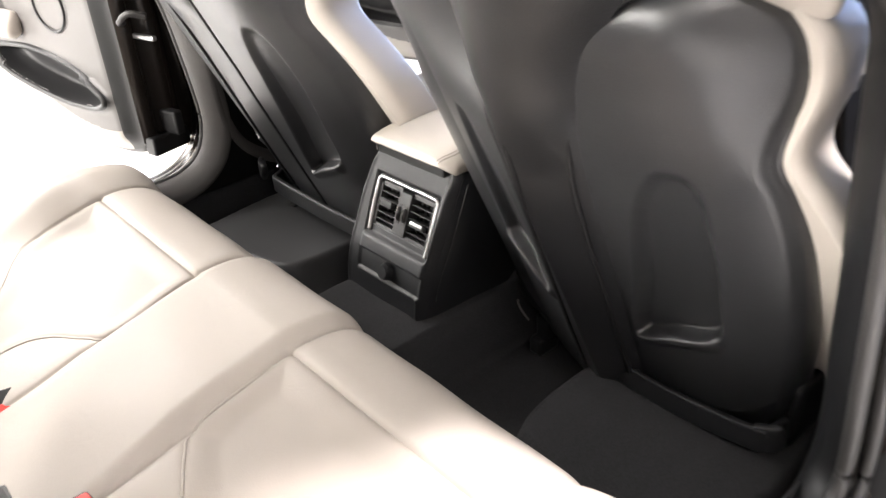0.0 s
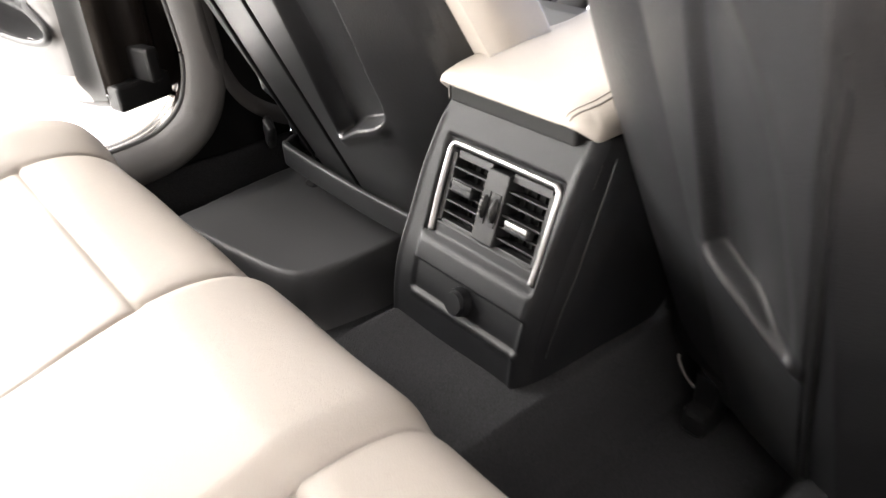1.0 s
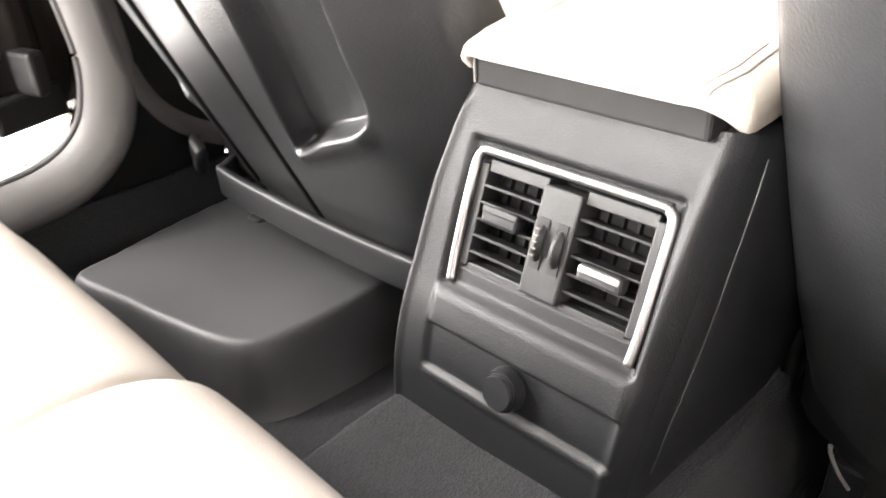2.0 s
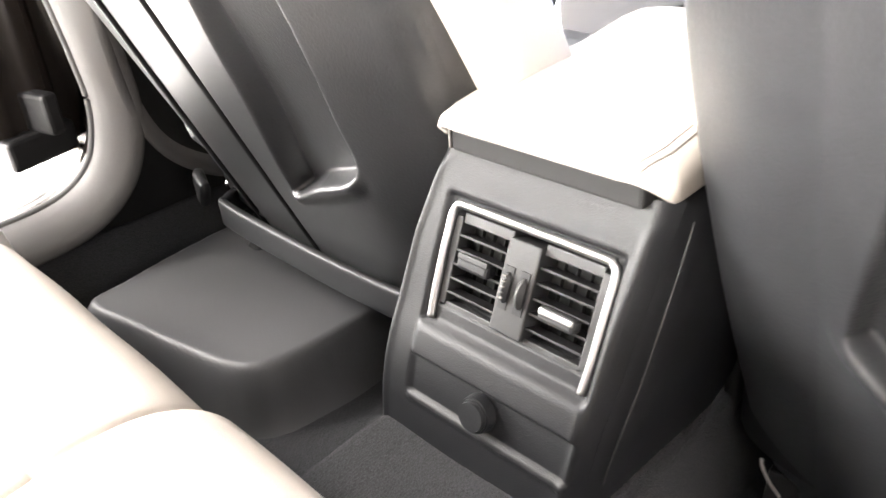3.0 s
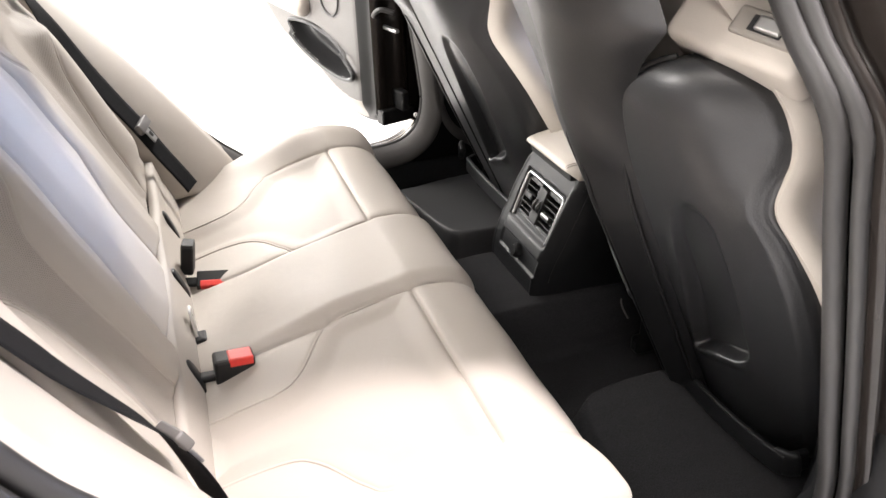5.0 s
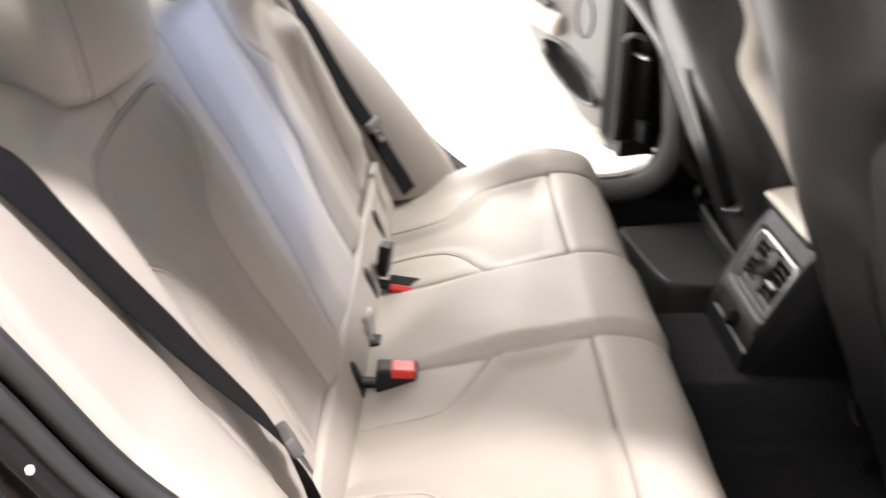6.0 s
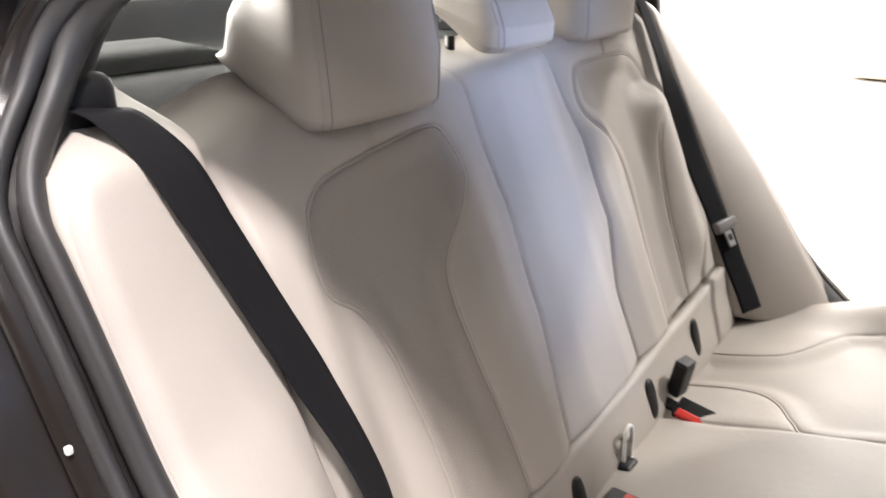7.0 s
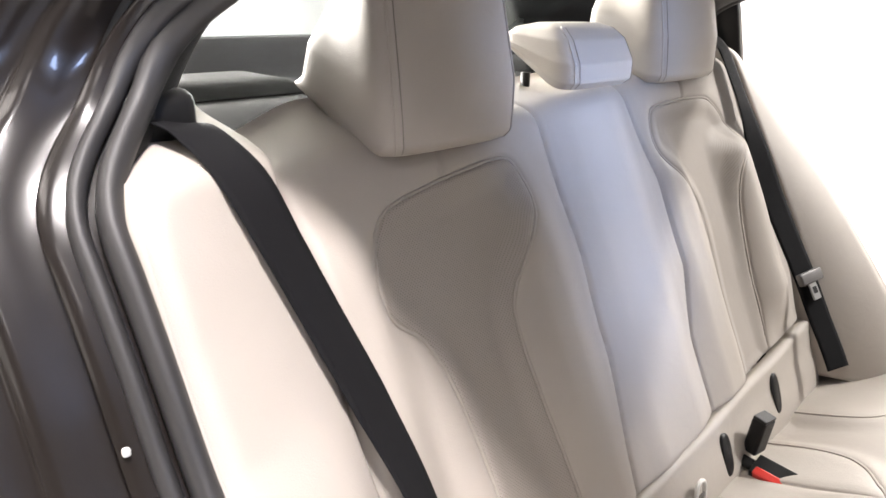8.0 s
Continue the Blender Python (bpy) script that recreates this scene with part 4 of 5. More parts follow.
    for sgn in (-1, 1):
        P = np.array([[(x, sgn * (0.262 + 0.01 * math.sin((x - 0.1) * 8)), z) for z in np.linspace(0.33, 0.44, 8)] for x in np.linspace(0.19, 0.62, 20)])
        sheet("side_valance", P, M_PLASTIC, seat, back=(0, -sgn * 0.012, 0))
        part("seat_rail", box_bm((0.185, sgn * 0.2 - 0.015, 0.28), (0.6, sgn * 0.2 + 0.015, 0.335), 0.004), M_DARK, seat)
        part("rail_foot", box_bm((0.165, sgn * 0.2 - 0.016, 0.258), (0.22, sgn * 0.2 + 0.016, 0.296), 0.008, 2), M_DARK, seat)
        if sgn > 0 and bar_to < 0.2:
            tube("wire_loop", curve_points([(0.126, sgn * 0.205, 0.402), (0.124, sgn * 0.203, 0.396), (0.127, sgn * 0.196, 0.38), (0.135, sgn * 0.188, 0.362)], 5), 0.0017, M_GREY, seat, "bent steel wire", sides=6)
        if sgn > 0 and bar_to < 0.2:
            continue
        tube("bar_cap", curve_points([(0.136, sgn * 0.243, 0.374), (0.14, sgn * 0.262, 0.382), (0.152, sgn * 0.272, 0.386)], 4), [0.0215] * 8 + [0.012], M_PLASTIC, seat, sx=0.36, sides=20, p=4)
    rings = []
    for x in np.linspace(0.17, 0.66, 14):
        cy, cz = rounded(0.245, 0.075, 32, 4)
        rings.append(np.stack([np.full(32, x), cy, 0.425 + 0.05 * (x - 0.17) + cz], -1))
    loft("seat_base", rings, M_BLACK_LEATHER, seat)
    return seat


front_seat("front_seat", pose(0, -0.374, 0), -0.255, 0.10, [(0.30, 0.045), (0.45, 0.037), (0.75, 0.017), (0.88, 0.0)], 0.030, 0.050)
front_seat("front_seat", pose(-0.052, 0.374, 0.045), -0.255, 0.21, [(0.30, 0.105), (0.45, 0.090), (0.72, 0.053), (1.0, 0.046)], 0.062)

# front belt hanging on the near door pillar
belt = thing("pillar_belt", "black front seat belt hanging on the door pillar", "seat belt")
hang = curve_points([(0.05, -0.665, 1.12), (0.09, -0.648, 0.96), (0.15, -0.642, 0.83), (0.20, -0.642, 0.72), (0.26, -0.642, 0.55)], 6)
ribbon("webbing", hang, np.array([(1.0, 0.0, 0.4)] * len(hang)), 0.047, M_BELT, belt)
part("belt_tongue", box_bm((0.088, -0.652, 0.905), (0.122, -0.636, 0.938), 0.004, 2), M_BEIGE, belt, "beige plastic belt tongue")
part("steel_blade", box_bm((0.100, -0.648, 0.888), (0.120, -0.644, 0.905), 0.001, 1), M_CHROME, belt, "bare steel blade")
part("belt_stop", box_bm((0.190, -0.652, 0.686), (0.222, -0.636, 0.714), 0.004, 2), M_TAG, belt, "pale belt stop clip")

# release lever set in the shoulder of the passenger seat
NL = Vector((-0.72, -0.3, 0.62)).normalized()
XL = Vector((0.019, -0.061, -0.008))
XL = (XL - NL * XL.dot(NL)).normalized()
ML = Matrix((XL, NL.cross(XL), NL)).transposed().to_4x4()
ML.translation = Vector((-0.057, -0.637, 1.064))
lever = thing("seat_release", "chrome seat release lever in a taupe bezel", "lever", m=ML)
part("shoulder_pad", box_bm((-0.115, -0.040, -0.07), (0.05, 0.06, -0.002), 0.012, 4), M_LEATHER, lever, "ivory leather shoulder pad", True)
part("bezel", box_bm((-0.042, -0.016, -0.01), (0.034, 0.016, 0.003), 0.004, 3), M_TAUPE, lever)
part("lever_recess", box_bm((-0.022, -0.010, 0.002), (0.018, 0.009, 0.0035), 0.001, 1), M_DARK, lever)
part("lever_tab", box_bm((-0.014, -0.008, 0.002), (0.017, 0.009, 0.008), 0.003, 3), M_CHROME, lever, "brushed chrome lever tab")

# ---- centre console ----
console = thing("centre_console", "black plastic rear centre console with air vents", "console")
FACE = [(0.385, -0.037), (0.43, -0.033), (0.455, -0.028), (0.48, -0.020), (0.51, -0.007), (0.56, 0.013), (0.60, 0.030), (0.64, 0.047), (0.66, 0.056)]


def face_x(z):
    return glide(z, FACE)


def face_frame(y, z):
    """Pose on the console's rear face: x to the car's right, y up along the face, z out of it."""
    h = 0.004
    t = Vector((float(face_x(z + h) - face_x(z - h)), 0, 2 * h)).normalized()
    n = Vector((-t.z, 0, t.x))
    r = t.cross(n)
    m = Matrix((r, t, n)).transposed().to_4x4()
    m.translation = Vector((float(face_x(z)), y, z))
    return m


FY2, FZ2 = np.meshgrid(np.linspace(-1, 1, 121), np.linspace(0.385, 0.646, 150), indexing="ij")


def half_left(z):
    return np.interp(z, [0.385, 0.43, 0.50, 0.57, 0.61, 0.646], [0.126, 0.125, 0.123, 0.119, 0.112, 0.102])


def half_right(z):
    return np.interp(z, [0.385, 0.43, 0.50, 0.57, 0.646], [0.090, 0.092, 0.097, 0.101, 0.106])


HW = np.where(FY2 > 0, half_left(FZ2), half_right(FZ2))
fy = FY2 * HW
fx = face_x(FZ2) + 0.018 * np.clip((np.abs(fy) - HW + 0.015) / 0.015, 0, 1) ** 2.4
# shallow dish round the vents, ledge, storage lid and ridge
dish = (1 - smooth(0.079, 0.086, np.abs(fy))) * smooth(0.500, 0.506, FZ2) * (1 - smooth(0.602, 0.609, FZ2))
fx = fx + 0.006 * dish
well = (1 - smooth(0.0715, 0.0735, np.abs(fy))) * smooth(0.517, 0.5185, FZ2) * (1 - smooth(0.5935, 0.5955, FZ2))
fx = fx + 0.030 * well
ledge = (1 - smooth(0.080, 0.088, np.abs(fy)))
fx = fx - 0.004 * ledge * smooth(0.474, 0.477, FZ2) * (1 - smooth(0.496, 0.506, FZ2))
fx = fx + 0.003 * ledge * smooth(0.4375, 0.439, FZ2) * (1 - smooth(0.473, 0.475, FZ2))
fx = fx - 0.002 * ledge * np.exp(-(((FZ2 - 0.4335) / 0.0035) ** 2))
border = np.exp(-(((HW - np.abs(fy) - 0.0095) / 0.0042) ** 2)) * (1 - smooth(0.622, 0.632, FZ2))
fx = fx - 0.0026 * border
sheet("console_face", np.stack([fx, fy, FZ2], -1), M_PLASTIC, console)
rings = []
for z in np.linspace(0.385, 0.646, 30):
    x0 = float(face_x(z)) + 0.0182
    x1 = np.interp(z, [0.385, 0.646], [0.16, 0.36])
    bow = 0.012 * math.sin(min(1.0, max(0.0, (0.64 - z) / 0.25)) * math.pi) ** 0.7
    hl, hr = float(half_left(z)), float(half_right(z))
    o = [(x0, -hr), (x0 + 0.02, -hr - 0.003 - bow * 0.5), (x0 + 0.05, -hr - 0.004 - bow), (x1, -hr - 0.012 - bow), (x1, hl + 0.002), (x0 + 0.05, hl + 0.003), (x0 + 0.02, hl + 0.002), (x0, hl)]
    rings.append([(p, q, z) for p, q in o])
sheet("console_side", np.array(rings)[:, :4], M_PLASTIC, console)
sheet("console_side", np.array(rings)[:, 4:], M_PLASTIC, console)
part("console_top", box_bm((0.056, -0.100, 0.632), (0.36, 0.100, 0.644), 0.004, 2), M_PLASTIC, console)
zz = np.linspace(0.43, 0.628, 20)
tube("side_seam", np.stack([face_x(zz) + 0.027, -half_right(zz) - 0.0050 - 0.006 * np.sin(np.clip((0.64 - zz) / 0.25, 0, 1) * math.pi) ** 0.7, zz], -1), 0.0007, M_GREY_DARK, console, sides=6)
# the latch's colour is darkened to carry the lid's shade
latch = part("lid_latch", box_bm((0.035, -0.090, 0.6425), (0.09, 0.081, 0.6655), 0.003, 2), M_SHADE, console, "matt black latch, shaded darker under the lid")
part("latch_bracket", box_bm((0.034, 0.081, 0.6445), (0.06, 0.0835, 0.6625), 0.0005, 1), M_GREY, latch, "thin pale bracket edge")
part("latch_lip", box_bm((0.0335, -0.089, 0.6625), (0.04, 0.080, 0.6662), 0.001, 1), M_GREY_DARK, latch)
# armrest lid: a flat padded cushion with a thin rounded rim
lid_rings = []
q = np.linspace(-1, 1, 61)
for x in np.concatenate([np.linspace(0.0225, 0.06, 16), np.linspace(0.07, 0.34, 14), np.linspace(0.345, 0.358, 5)]):
    half = float(interp(x, [(0.0225, 0.086), (0.026, 0.092), (0.035, 0.099), (0.05, 0.104), (0.34, 0.106), (0.358, 0.095)]))
    crown = float(glide(x, [(0.0225, 0.6705), (0.026, 0.676), (0.035, 0.681), (0.06, 0.687), (0.10, 0.692), (0.2, 0.694), (0.34, 0.692), (0.358, 0.680)]))
    hem = float(interp(x, [(0.0225, 0.6675), (0.03, 0.662), (0.045, 0.650), (0.358, 0.650)]))
    up = hem + (crown - hem) * (1 - np.abs(q) ** 6) ** 0.4
    down = min(0.6665, crown - 0.002) - (min(0.6665, crown - 0.002) - hem) * smooth(0.84, 0.96, np.abs(q))
    ring = [(x, -0.005 + half * v, z) for v, z in zip(q, up)] + [(x, -0.005 + half * v * 0.985, min(z, k - 0.0005)) for v, z, k in zip(q[-2:0:-1], down[-2:0:-1], up[-2:0:-1])]
    lid_rings.append(ring)
lid = loft("armrest_lid", lid_rings, M_LEATHER, console, "ivory leather armrest lid with stitched edge")
for shift, radius in ((0.0, 0.0011), (0.005, 0.0007)):
    seam = []
    for ring in lid_rings:
        row = np.array(ring[:61])
        want = -0.096 + shift + 0.006 * float(smooth(0.06, 0.0225, row[0, 0]))
        seam.append((row[0, 0], want, float(np.interp(want, row[:, 1], row[:, 2])) + 0.0004))
    tube("stitch_seam", np.array(seam[1:-3]), radius, M_TAUPE, lid, sides=6)


def on_face(name, lo, hi, y, z, mat, parent, bevel=0.001, label="", turn=0.0):
    bm = box_bm(lo, hi, bevel, 2)
    bmesh.ops.transform(bm, matrix=face_frame(y, z) @ pose(0, 0, 0, 0, 0, turn), verts=bm.verts)
    return part(name, bm, mat, parent, label)


# chrome surround, open at the bottom
U = [(0.0765, 0.507), (0.0778, 0.53), (0.078, 0.575), (0.0775, 0.592), (0.073, 0.5985), (0.062, 0.600)]
line = [(y, z) for y, z in U] + [(-y, z) for y, z in U[::-1]]
pts = [Vector(face_frame(y, z) @ Vector((0, 0, -0.004))) for y, z in curve_points(line, 6)]
tube("chrome_surround", np.array([tuple(p) for p in pts]), 0.0038, M_CHROME, console, "satin chrome vent surround", sides=8)
on_face("vent_post", (-0.0155, -0.038, -0.028), (0.0155, 0.038, -0.002), 0.0, 0.556, M_GREY_DARK, console, 0.0015)
# back plate coloured near black for the shade between the slats
on_face("vent_back", (-0.073, -0.04, -0.034), (0.073, 0.04, -0.030), 0.0, 0.556, M_SHADE, console)
for sgn in (-1, 1):
    vent = on_face("air_vent", (-0.0035, -0.038, -0.026), (0.0035, 0.038, -0.006), sgn * 0.0705, 0.556, M_GREY_DARK, console, 0.001)
    on_face("vent_lip", (-0.026, -0.0045, -0.026), (0.026, 0.0045, -0.007), sgn * 0.0415, 0.5905, M_GREY_DARK, vent, 0.001)
    on_face("vent_lip", (-0.026, -0.003, -0.026), (0.026, 0.003, -0.007), sgn * 0.0415, 0.5205, M_GREY_DARK, vent, 0.001)
    for k in range(5):
        z = 0.531 + 0.0115 * k
        on_face("slat", (-0.0262, -0.0011, -0.021), (0.0262, 0.0011, -0.006), sgn * 0.0415, z, M_DARK if sgn else M_DARK, vent, 0.0005)
    # vanes take the same painted shade as the back plate
    for k in range(4):
        on_face("vertical_vane", (-0.0008, -0.033, -0.030), (0.0008, 0.033, -0.025), sgn * 0.0415 - 0.018 + 0.012 * k, 0.556, M_SHADE, vent, 0.0)
    on_face("vent_tab", (-0.0165, -0.0062, -0.012), (0.0165, 0.0062, 0.0008), sgn * 0.043 if sgn > 0 else -0.0425, 0.5595 if sgn > 0 else 0.5485, M_PLASTIC if sgn > 0 else M_GREY_DARK, vent, 0.003)
    on_face("tab_edge", (-0.0155, -0.0025, -0.001), (0.0155, 0.0025, 0.0018), sgn * 0.043 if sgn > 0 else -0.0425, 0.5640 if sgn > 0 else 0.5505, M_CHROME if sgn < 0 else M_GREY_DARK, vent, 0.001)
    # thumb wheel in its slot
    wheel_y = 0.0075 * sgn
    on_face("wheel_slot", (-0.0042, -0.0175, -0.003), (0.0042, 0.0175, -0.0012), wheel_y, 0.555, M_DARK, console, 0.0)
    bm = bmesh.new()
    bmesh.ops.create_cone(bm, cap_ends=True, segments=40, radius1=0.0165, radius2=0.0165, depth=0.0055)
    bmesh.ops.bevel(bm, geom=[e for e in bm.edges if len(e.link_faces) == 2 and e.calc_face_angle() > 1], offset=0.0012, segments=2, affect="EDGES")
    bmesh.ops.transform(bm, matrix=face_frame(wheel_y, 0.555) @ pose(0, 0, -0.0115, 0, 90, 0), verts=bm.verts)
    wheel = part("thumb_wheel", bm, M_GREY_DARK, console, "ribbed grey thumb wheel" if sgn > 0 else "grey blue thumb wheel", True)
    if sgn > 0:
        for k in range(5):
            on_face("wheel_mark", (-0.0018, -0.0006, 0.0030), (0.0018, 0.0006, 0.0050), wheel_y, 0.548 + 0.0042 * k, M_GREY, wheel, 0.0)
# socket cap
bm = bmesh.new()
bmesh.ops.create_cone(bm, cap_ends=True, segments=40, radius1=0.0165, radius2=0.0150, depth=0.012)
bmesh.ops.bevel(bm, geom=[e for e in bm.edges if len(e.link_faces) == 2 and e.calc_face_angle() > 1], offset=0.0015, segments=2, affect="EDGES")
bmesh.ops.transform(bm, matrix=face_frame(0.003, 0.4565) @ pose(0, 0, 0.004), verts=bm.verts)
cap = part("socket_cap", bm, M_PLASTIC, console, "round black socket cap", False)
bm = bmesh.new()
bmesh.ops.create_cone(bm, cap_ends=True, segments=40, radius1=0.0128, radius2=0.0120, depth=0.003)
bmesh.ops.transform(bm, matrix=face_frame(0.003, 0.4565) @ pose(0, 0, 0.011), verts=bm.verts)
part("cap_face", bm, M_PLASTIC, cap)

# ---- open far doors ----


def open_door(name, m, label):
    """Door seen from inside, standing out from the car: x along it from the hinge, y through it to the outside, z up."""
    door = thing(name, label, "car door", "open doors", m=m)
    LOW = [(0.0, 0.475), (0.05, 0.463), (0.18, 0.460), (0.35, 0.487), (0.58, 0.535), (0.68, 0.595), (0.82, 0.70), (0.89, 0.785), (1.0, 0.87), (1.07, 0.94), (1.10, 1.0)]
    S, T = np.meshgrid(np.linspace(0.0, 1.10, 260), np.linspace(0, 1, 190), indexing="ij")
    lo = glide(S, LOW)
    Zd = lo + (1.03 - lo) * T
    POCK = curve_points([(0.50, 0.678), (0.36, 0.69), (0.25, 0.678), (0.16, 0.652), (0.085, 0.612), (0.066, 0.59), (0.105, 0.573), (0.20, 0.572), (0.31, 0.588), (0.42, 0.615), (0.48, 0.645)], 5, closed=True).tolist()
    depth = -0.022 * smooth(0.0, 0.05, Zd - lo) * smooth(0, 0.06, S)
    depth = depth - 0.012 * np.exp(-(((dist_to_line(S, Zd, POCK + POCK[:1])) / 0.012) ** 2)) * (Zd < 0.64)
    depth = depth + 0.004 * np.exp(-((np.hypot(S - 0.20, Zd - 0.80) - 0.058) / 0.004) ** 2)
    Pd = np.stack([S, depth, Zd], -1)
    mS, mZ = (S[1:, 1:] + S[:-1, :-1]) / 2, (Zd[1:, 1:] + Zd[:-1, :-1]) / 2
    low_band = mZ < glide(mS, LOW) + 0.055 + 0.05 * smooth(0.1, 0.5, mS)
    pk = inside(mS, mZ, POCK) & (dist_to_line(mS, mZ, POCK + POCK[:1]) > 0.004)
    edge_strip = mS < 0.045
    sheet("door_card", Pd, M_CARD, door, mask=~low_band & ~pk & ~edge_strip)
    sheet("card_edge", Pd, M_DARK, door, "black edge strip of the trim", mask=edge_strip)
    sheet("lower_card", Pd, M_TAUPE, door, "taupe lower door trim", mask=low_band & ~pk & ~edge_strip)
    # pocket liner: a lip round the mouth, then down into the door
    rim2 = np.array(POCK)
    tg = np.roll(rim2, -1, 0) - np.roll(rim2, 1, 0)
    nn = np.stack([tg[:, 1], -tg[:, 0]], -1)
    nn /= np.linalg.norm(nn, axis=1)[:, None]
    mid = rim2.mean(0)
    if (nn[0] @ (rim2[0] - mid)) < 0:
        nn = -nn
    rows = []
    for off, dp in ((0.010, -0.021), (0.007, -0.0285), (0.001, -0.030), (-0.003, -0.026), (-0.006, 0.0), (-0.009, 0.03)):
        q = rim2 + nn * off
        rows.append(np.stack([q[:, 0], np.full(len(q), dp) - 0.012 * (q[:, 1] < 0.64) * (off > -0.005), q[:, 1]], -1))
    for k in (0.8, 0.5, 0.0):
        q = mid + (rim2 - nn * 0.0 - mid) * k * 0.9
        rows.append(np.stack([q[:, 0], np.full(len(q), 0.035), q[:, 1]], -1))
    sheet("door_pocket", rows[3:], M_DARK, door, "dark door pocket", ring_v=True)
    sheet("pocket_lip", rows[:4], M_DARK, door, ring_v=True)
    # armrest, pull and release
    tube("armrest", curve_points([(0.34, -0.035, 0.745), (0.5, -0.06, 0.765), (0.7, -0.065, 0.785), (0.9, -0.045, 0.80), (1.0, -0.02, 0.82)], 8), [0.02] + [0.034] * 31 + [0.02], M_LEATHER, door, "ivory leather armrest")
    tube("pull_handle", curve_points([(0.40, -0.05, 0.80), (0.5, -0.085, 0.83), (0.62, -0.085, 0.865), (0.72, -0.03, 0.90)], 8), 0.011, M_GREY_DARK, door)
    part("release_handle", box_bm((0.56, -0.05, 0.885), (0.66, -0.025, 0.90), 0.006, 3), M_CHROME, door, "chrome door release")
    tube("speaker_ring", [(0.20 + 0.058 * math.cos(t), -0.024, 0.80 + 0.058 * math.sin(t)) for t in np.linspace(0, 2 * math.pi, 40, endpoint=False)], 0.003, M_GREY_DARK, door, closed=True, sides=6)
    # shut face at the hinge and outer skin
    P = np.array([[(x, y, z) for (x, y) in ((0.0, 0.0), (-0.012, 0.006), (-0.016, 0.03), (-0.008, 0.045), (-0.03, 0.06), (-0.034, 0.09), (-0.02, 0.105), (0.0, 0.11))] for z in np.linspace(0.485, 1.03, 20)])
    sheet("shut_face", P, M_PAINT, door)
    lo2 = glide(np.linspace(0, 1.1, 40), LOW)
    P = np.array([[(s, 0.11 + 0.02 * math.sin(k * math.pi), l + (1.03 - l) * k) for k in np.linspace(0, 1, 12)] for s, l in zip(np.linspace(-0.0, 1.1, 40), lo2)])
    sheet("outer_skin", P, M_PAINT, door, back=(0, 0.01, 0))
    edge_line = np.stack([np.linspace(0.0, 1.1, 40), np.full(40, 0.02), lo2 - 0.006], -1)
    tube("door_seal", edge_line, 0.010, M_RUBBER, door)
    for z in (0.53, 0.86):
        part("hinge", box_bm((-0.07, 0.05, z - 0.03), (0.0, 0.075, z + 0.03), 0.006, 2), M_DARK, door)
    part("shut_base", box_bm((-0.034, 0.002, 0.455), (0.004, 0.112, 0.502), 0.006, 2), M_DARK, door, "black lower corner of the door edge")
    part("check_strap", box_bm((-0.085, 0.03, 0.735), (0.0, 0.042, 0.745), 0.002, 1), M_CHROME, door, "bare steel check strap")
    tube("cable_boot", curve_points([(-0.08, 0.03, 0.79), (-0.06, 0.0, 0.80), (-0.03, -0.005, 0.78), (0.0, 0.03, 0.77)], 6), 0.007, M_RUBBER, door)
    for child in door.children:
        child.data.transform(Matrix.Diagonal((1, -1, 1, 1)))
        child.data.flip_normals()
    return door


rear_door = open_door("rear_door", Matrix.Translation((-0.097, 0.855, 0)) @ Matrix.Rotation(radians(105), 4, "Z"), "open rear door with grey trim and dark pocket")
front_door = copy_thing(rear_door, Matrix.Translation((0.90, 0.855, 0)) @ Matrix.Rotation(radians(112), 4, "Z"))
tagged(front_door, "open front door with grey trim and dark pocket")

# ---- front of the cabin ----
dash = thing("dashboard", "black dashboard across the front of the cabin", "dashboard")
rings = []
for y in np.linspace(-0.72, 0.72, 20):
    cx, cz = rounded(0.2, 0.22, 28, 3)
    rings.append(np.stack([1.22 + cx - 0.05 * (y / 0.72) ** 2, np.full(28, y), 0.72 + cz], -1))
loft("dash_body", rings, M_PLASTIC, dash)
wind = thing("windscreen", "sloping windscreen glass over the dashboard", "window")
sheet("pane", [[(0.72 + 0.75 * t, y * (1 + 0.1 * t), 1.31 - 0.42 * t) for y in np.linspace(-0.66, 0.66, 12)] for t in np.linspace(0, 1, 8)], M_GLASS, wind, back=(0, 0, 0.004)).visible_shadow = False
for side in (-1,):
    P = np.array([[(x, side * (0.70 + 0.02 * math.sin((z - 0.4) * 5)), z) for z in np.linspace(0.3, 0.95, 20)] for x in np.linspace(0.10, 1.25, 30)])
    cd = thing("front_door", "closed front door with black inner trim", "car door")
    sheet("door_card", P, M_PLASTIC, cd, back=(0, side * 0.12, 0))
    P = np.array([[(x, side * (0.83 + 0.05 * math.sin((z - 0.2) * 3.6)), z) for z in np.linspace(0.3, 0.97, 20)] for x in np.linspace(0.13, 1.2, 30)])
    sheet("outer_skin", P, M_PAINT, cd, back=(0, -side * 0.01, 0))

# ---- outer body: floor pan, bonnet and wings, boot, wheels ----
part("floor_pan", box_bm((-1.2, -0.84, 0.15), (1.35, 0.84, 0.235), 0.03, 3), M_DARK, body)


def shell_loft(name, stations):
    """Rounded body sections: x, half width, bottom, top."""
    rings = []
    for x, w, lo, hi in stations:
        cy, cz = rounded(w, (hi - lo) / 2, 48, 5)
        rings.append(np.stack([np.full(48, x), cy, (hi + lo) / 2 + cz], -1))
    return loft(name, rings, M_PAINT, body)


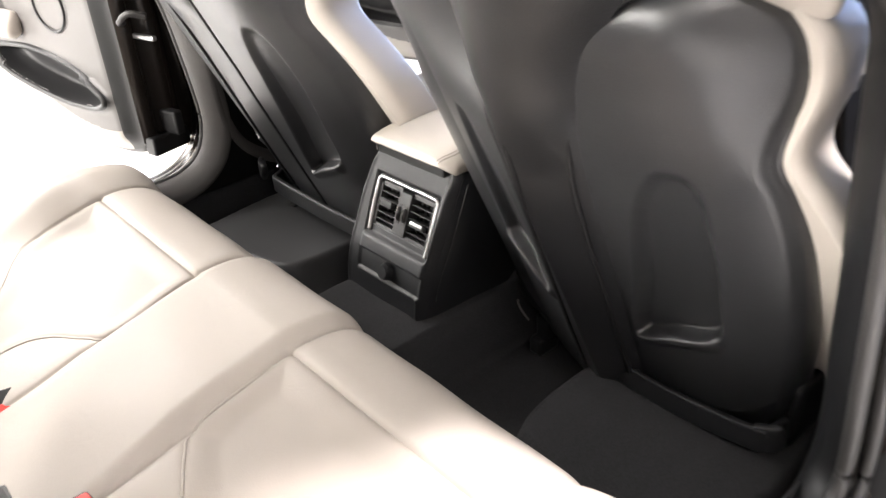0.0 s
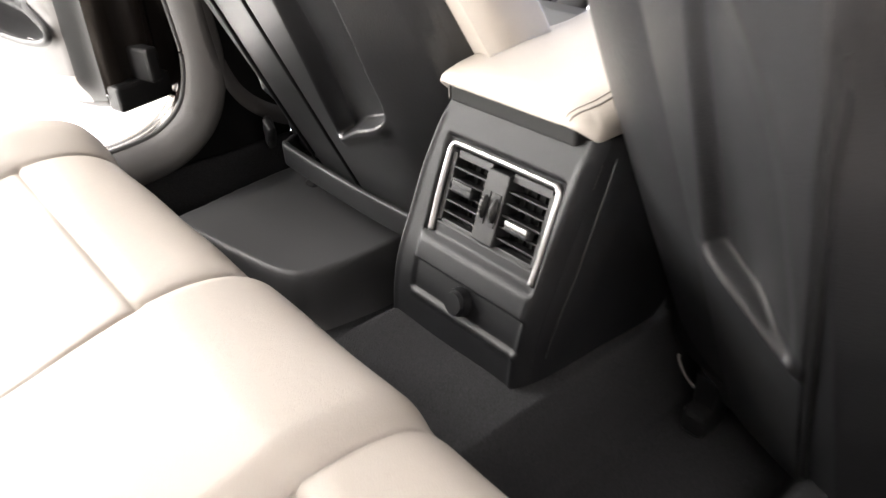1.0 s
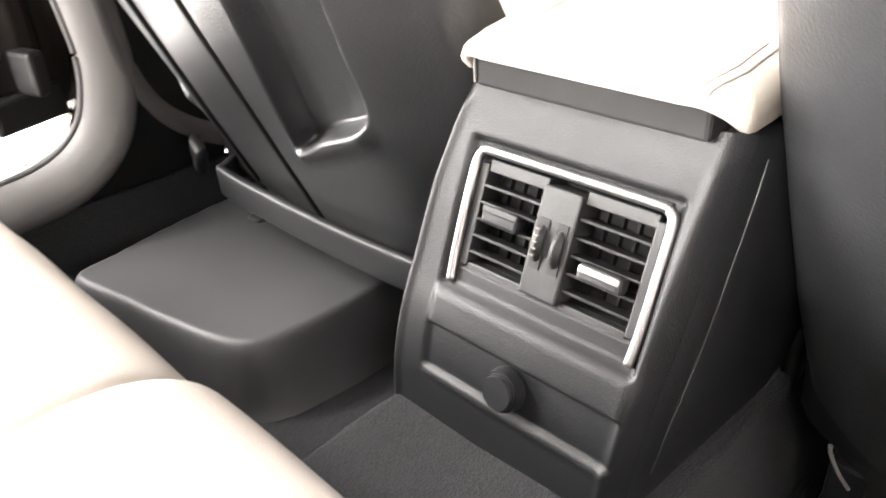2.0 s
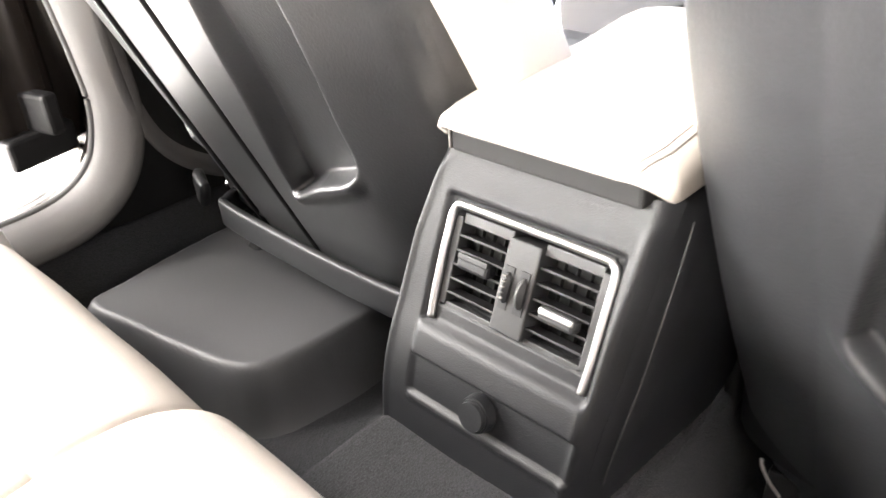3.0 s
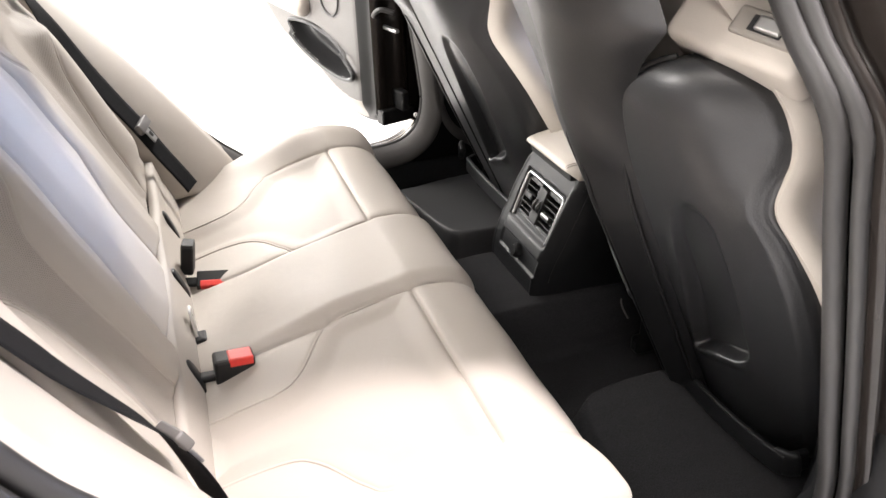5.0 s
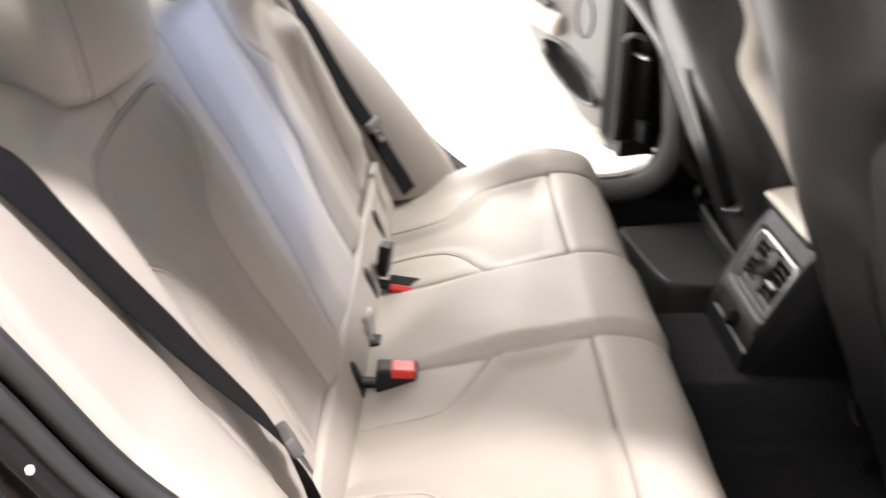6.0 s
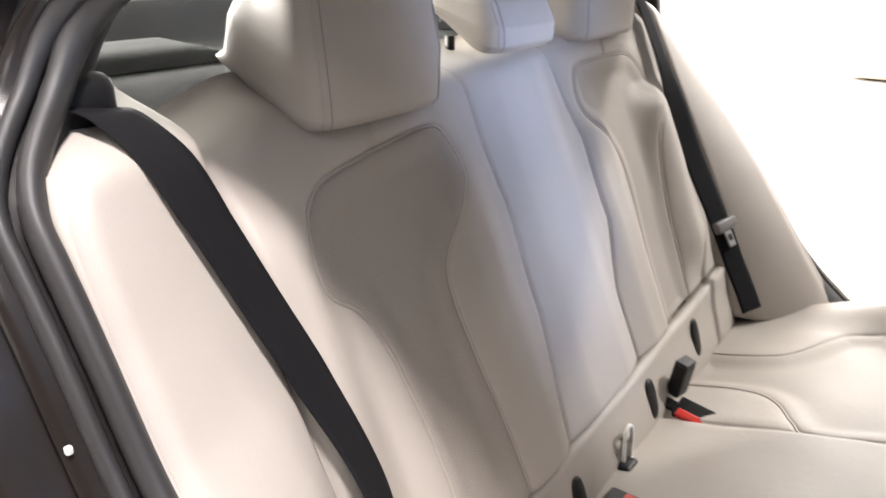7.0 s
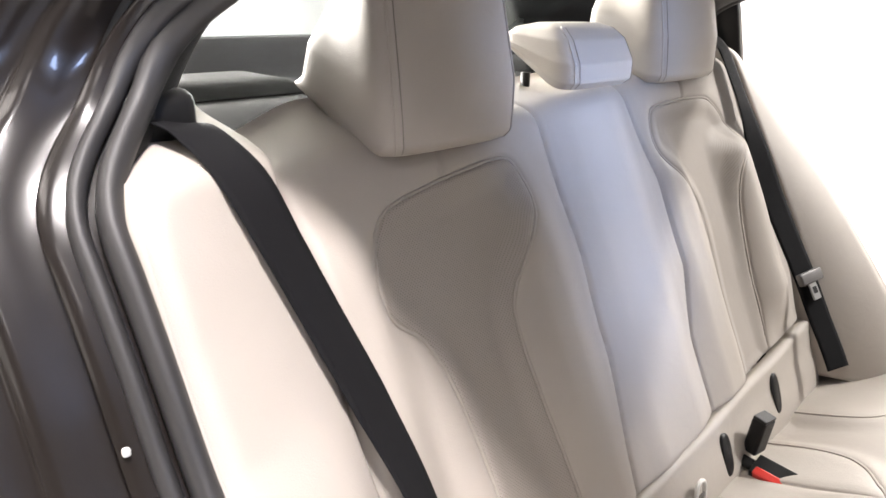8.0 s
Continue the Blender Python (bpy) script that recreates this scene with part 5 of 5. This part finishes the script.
shell_loft("front_end", [(1.25, 0.86, 0.2, 0.90), (1.5, 0.885, 0.2, 0.885), (1.9, 0.885, 0.2, 0.855), (2.3, 0.87, 0.2, 0.80), (2.6, 0.80, 0.2, 0.73), (2.74, 0.68, 0.22, 0.66), (2.78, 0.55, 0.28, 0.58)])
shell_loft("tail_end", [(-1.17, 0.88, 0.22, 0.95), (-1.5, 0.88, 0.22, 0.965), (-1.8, 0.86, 0.24, 0.985), (-2.0, 0.80, 0.27, 0.96), (-2.12, 0.70, 0.32, 0.90), (-2.15, 0.55, 0.4, 0.8)])
for side in (-1, 1):
    tube("roof_rail", curve_points([(-0.12, side * 0.555, 1.325), (0.3, side * 0.57, 1.335), (0.7, side * 0.58, 1.30), (1.1, side * 0.65, 1.1), (1.5, side * 0.72, 0.88)], 8), 0.035, M_PAINT, body)
for wx in (-1.08, 1.85):
    for side in (-1, 1):
        wheel = part("wheel", box_bm((wx - 0.06, side * 0.78 - 0.06, 0.27), (wx + 0.06, side * 0.78 + 0.06, 0.39), 0.02, 2), M_DARK, body)
        tyre = []
        for a0, rr in ((-0.11, 0.235), (-0.112, 0.27), (-0.108, 0.31), (-0.09, 0.328), (0, 0.33), (0.09, 0.328), (0.108, 0.31), (0.112, 0.27), (0.11, 0.235)):
            tyre.append([(wx + rr * math.cos(t), side * 0.785 + a0, 0.33 + rr * math.sin(t)) for t in np.linspace(0, 2 * math.pi, 48, endpoint=False)])
        loft("tyre", tyre, M_TYRE, wheel, cap=False)
        rim_rings = [[(wx + rr * math.cos(t), side * (0.785 + a0), 0.33 + rr * math.sin(t)) for t in np.linspace(0, 2 * math.pi, 40, endpoint=False)] for a0, rr in ((0.105, 0.238), (0.09, 0.225), (-0.1, 0.215))]
        loft("rim", rim_rings, M_ALLOY, wheel, cap=False)
        for k in range(5):
            t = math.radians(90 + 72 * k)
            tube("spoke", [(wx, side * 0.85, 0.33), (wx + 0.1 * math.cos(t), side * 0.872, 0.33 + 0.1 * math.sin(t)), (wx + 0.225 * math.cos(t), side * 0.868, 0.33 + 0.225 * math.sin(t))], [0.035, 0.022, 0.026], M_ALLOY, wheel, sides=8)
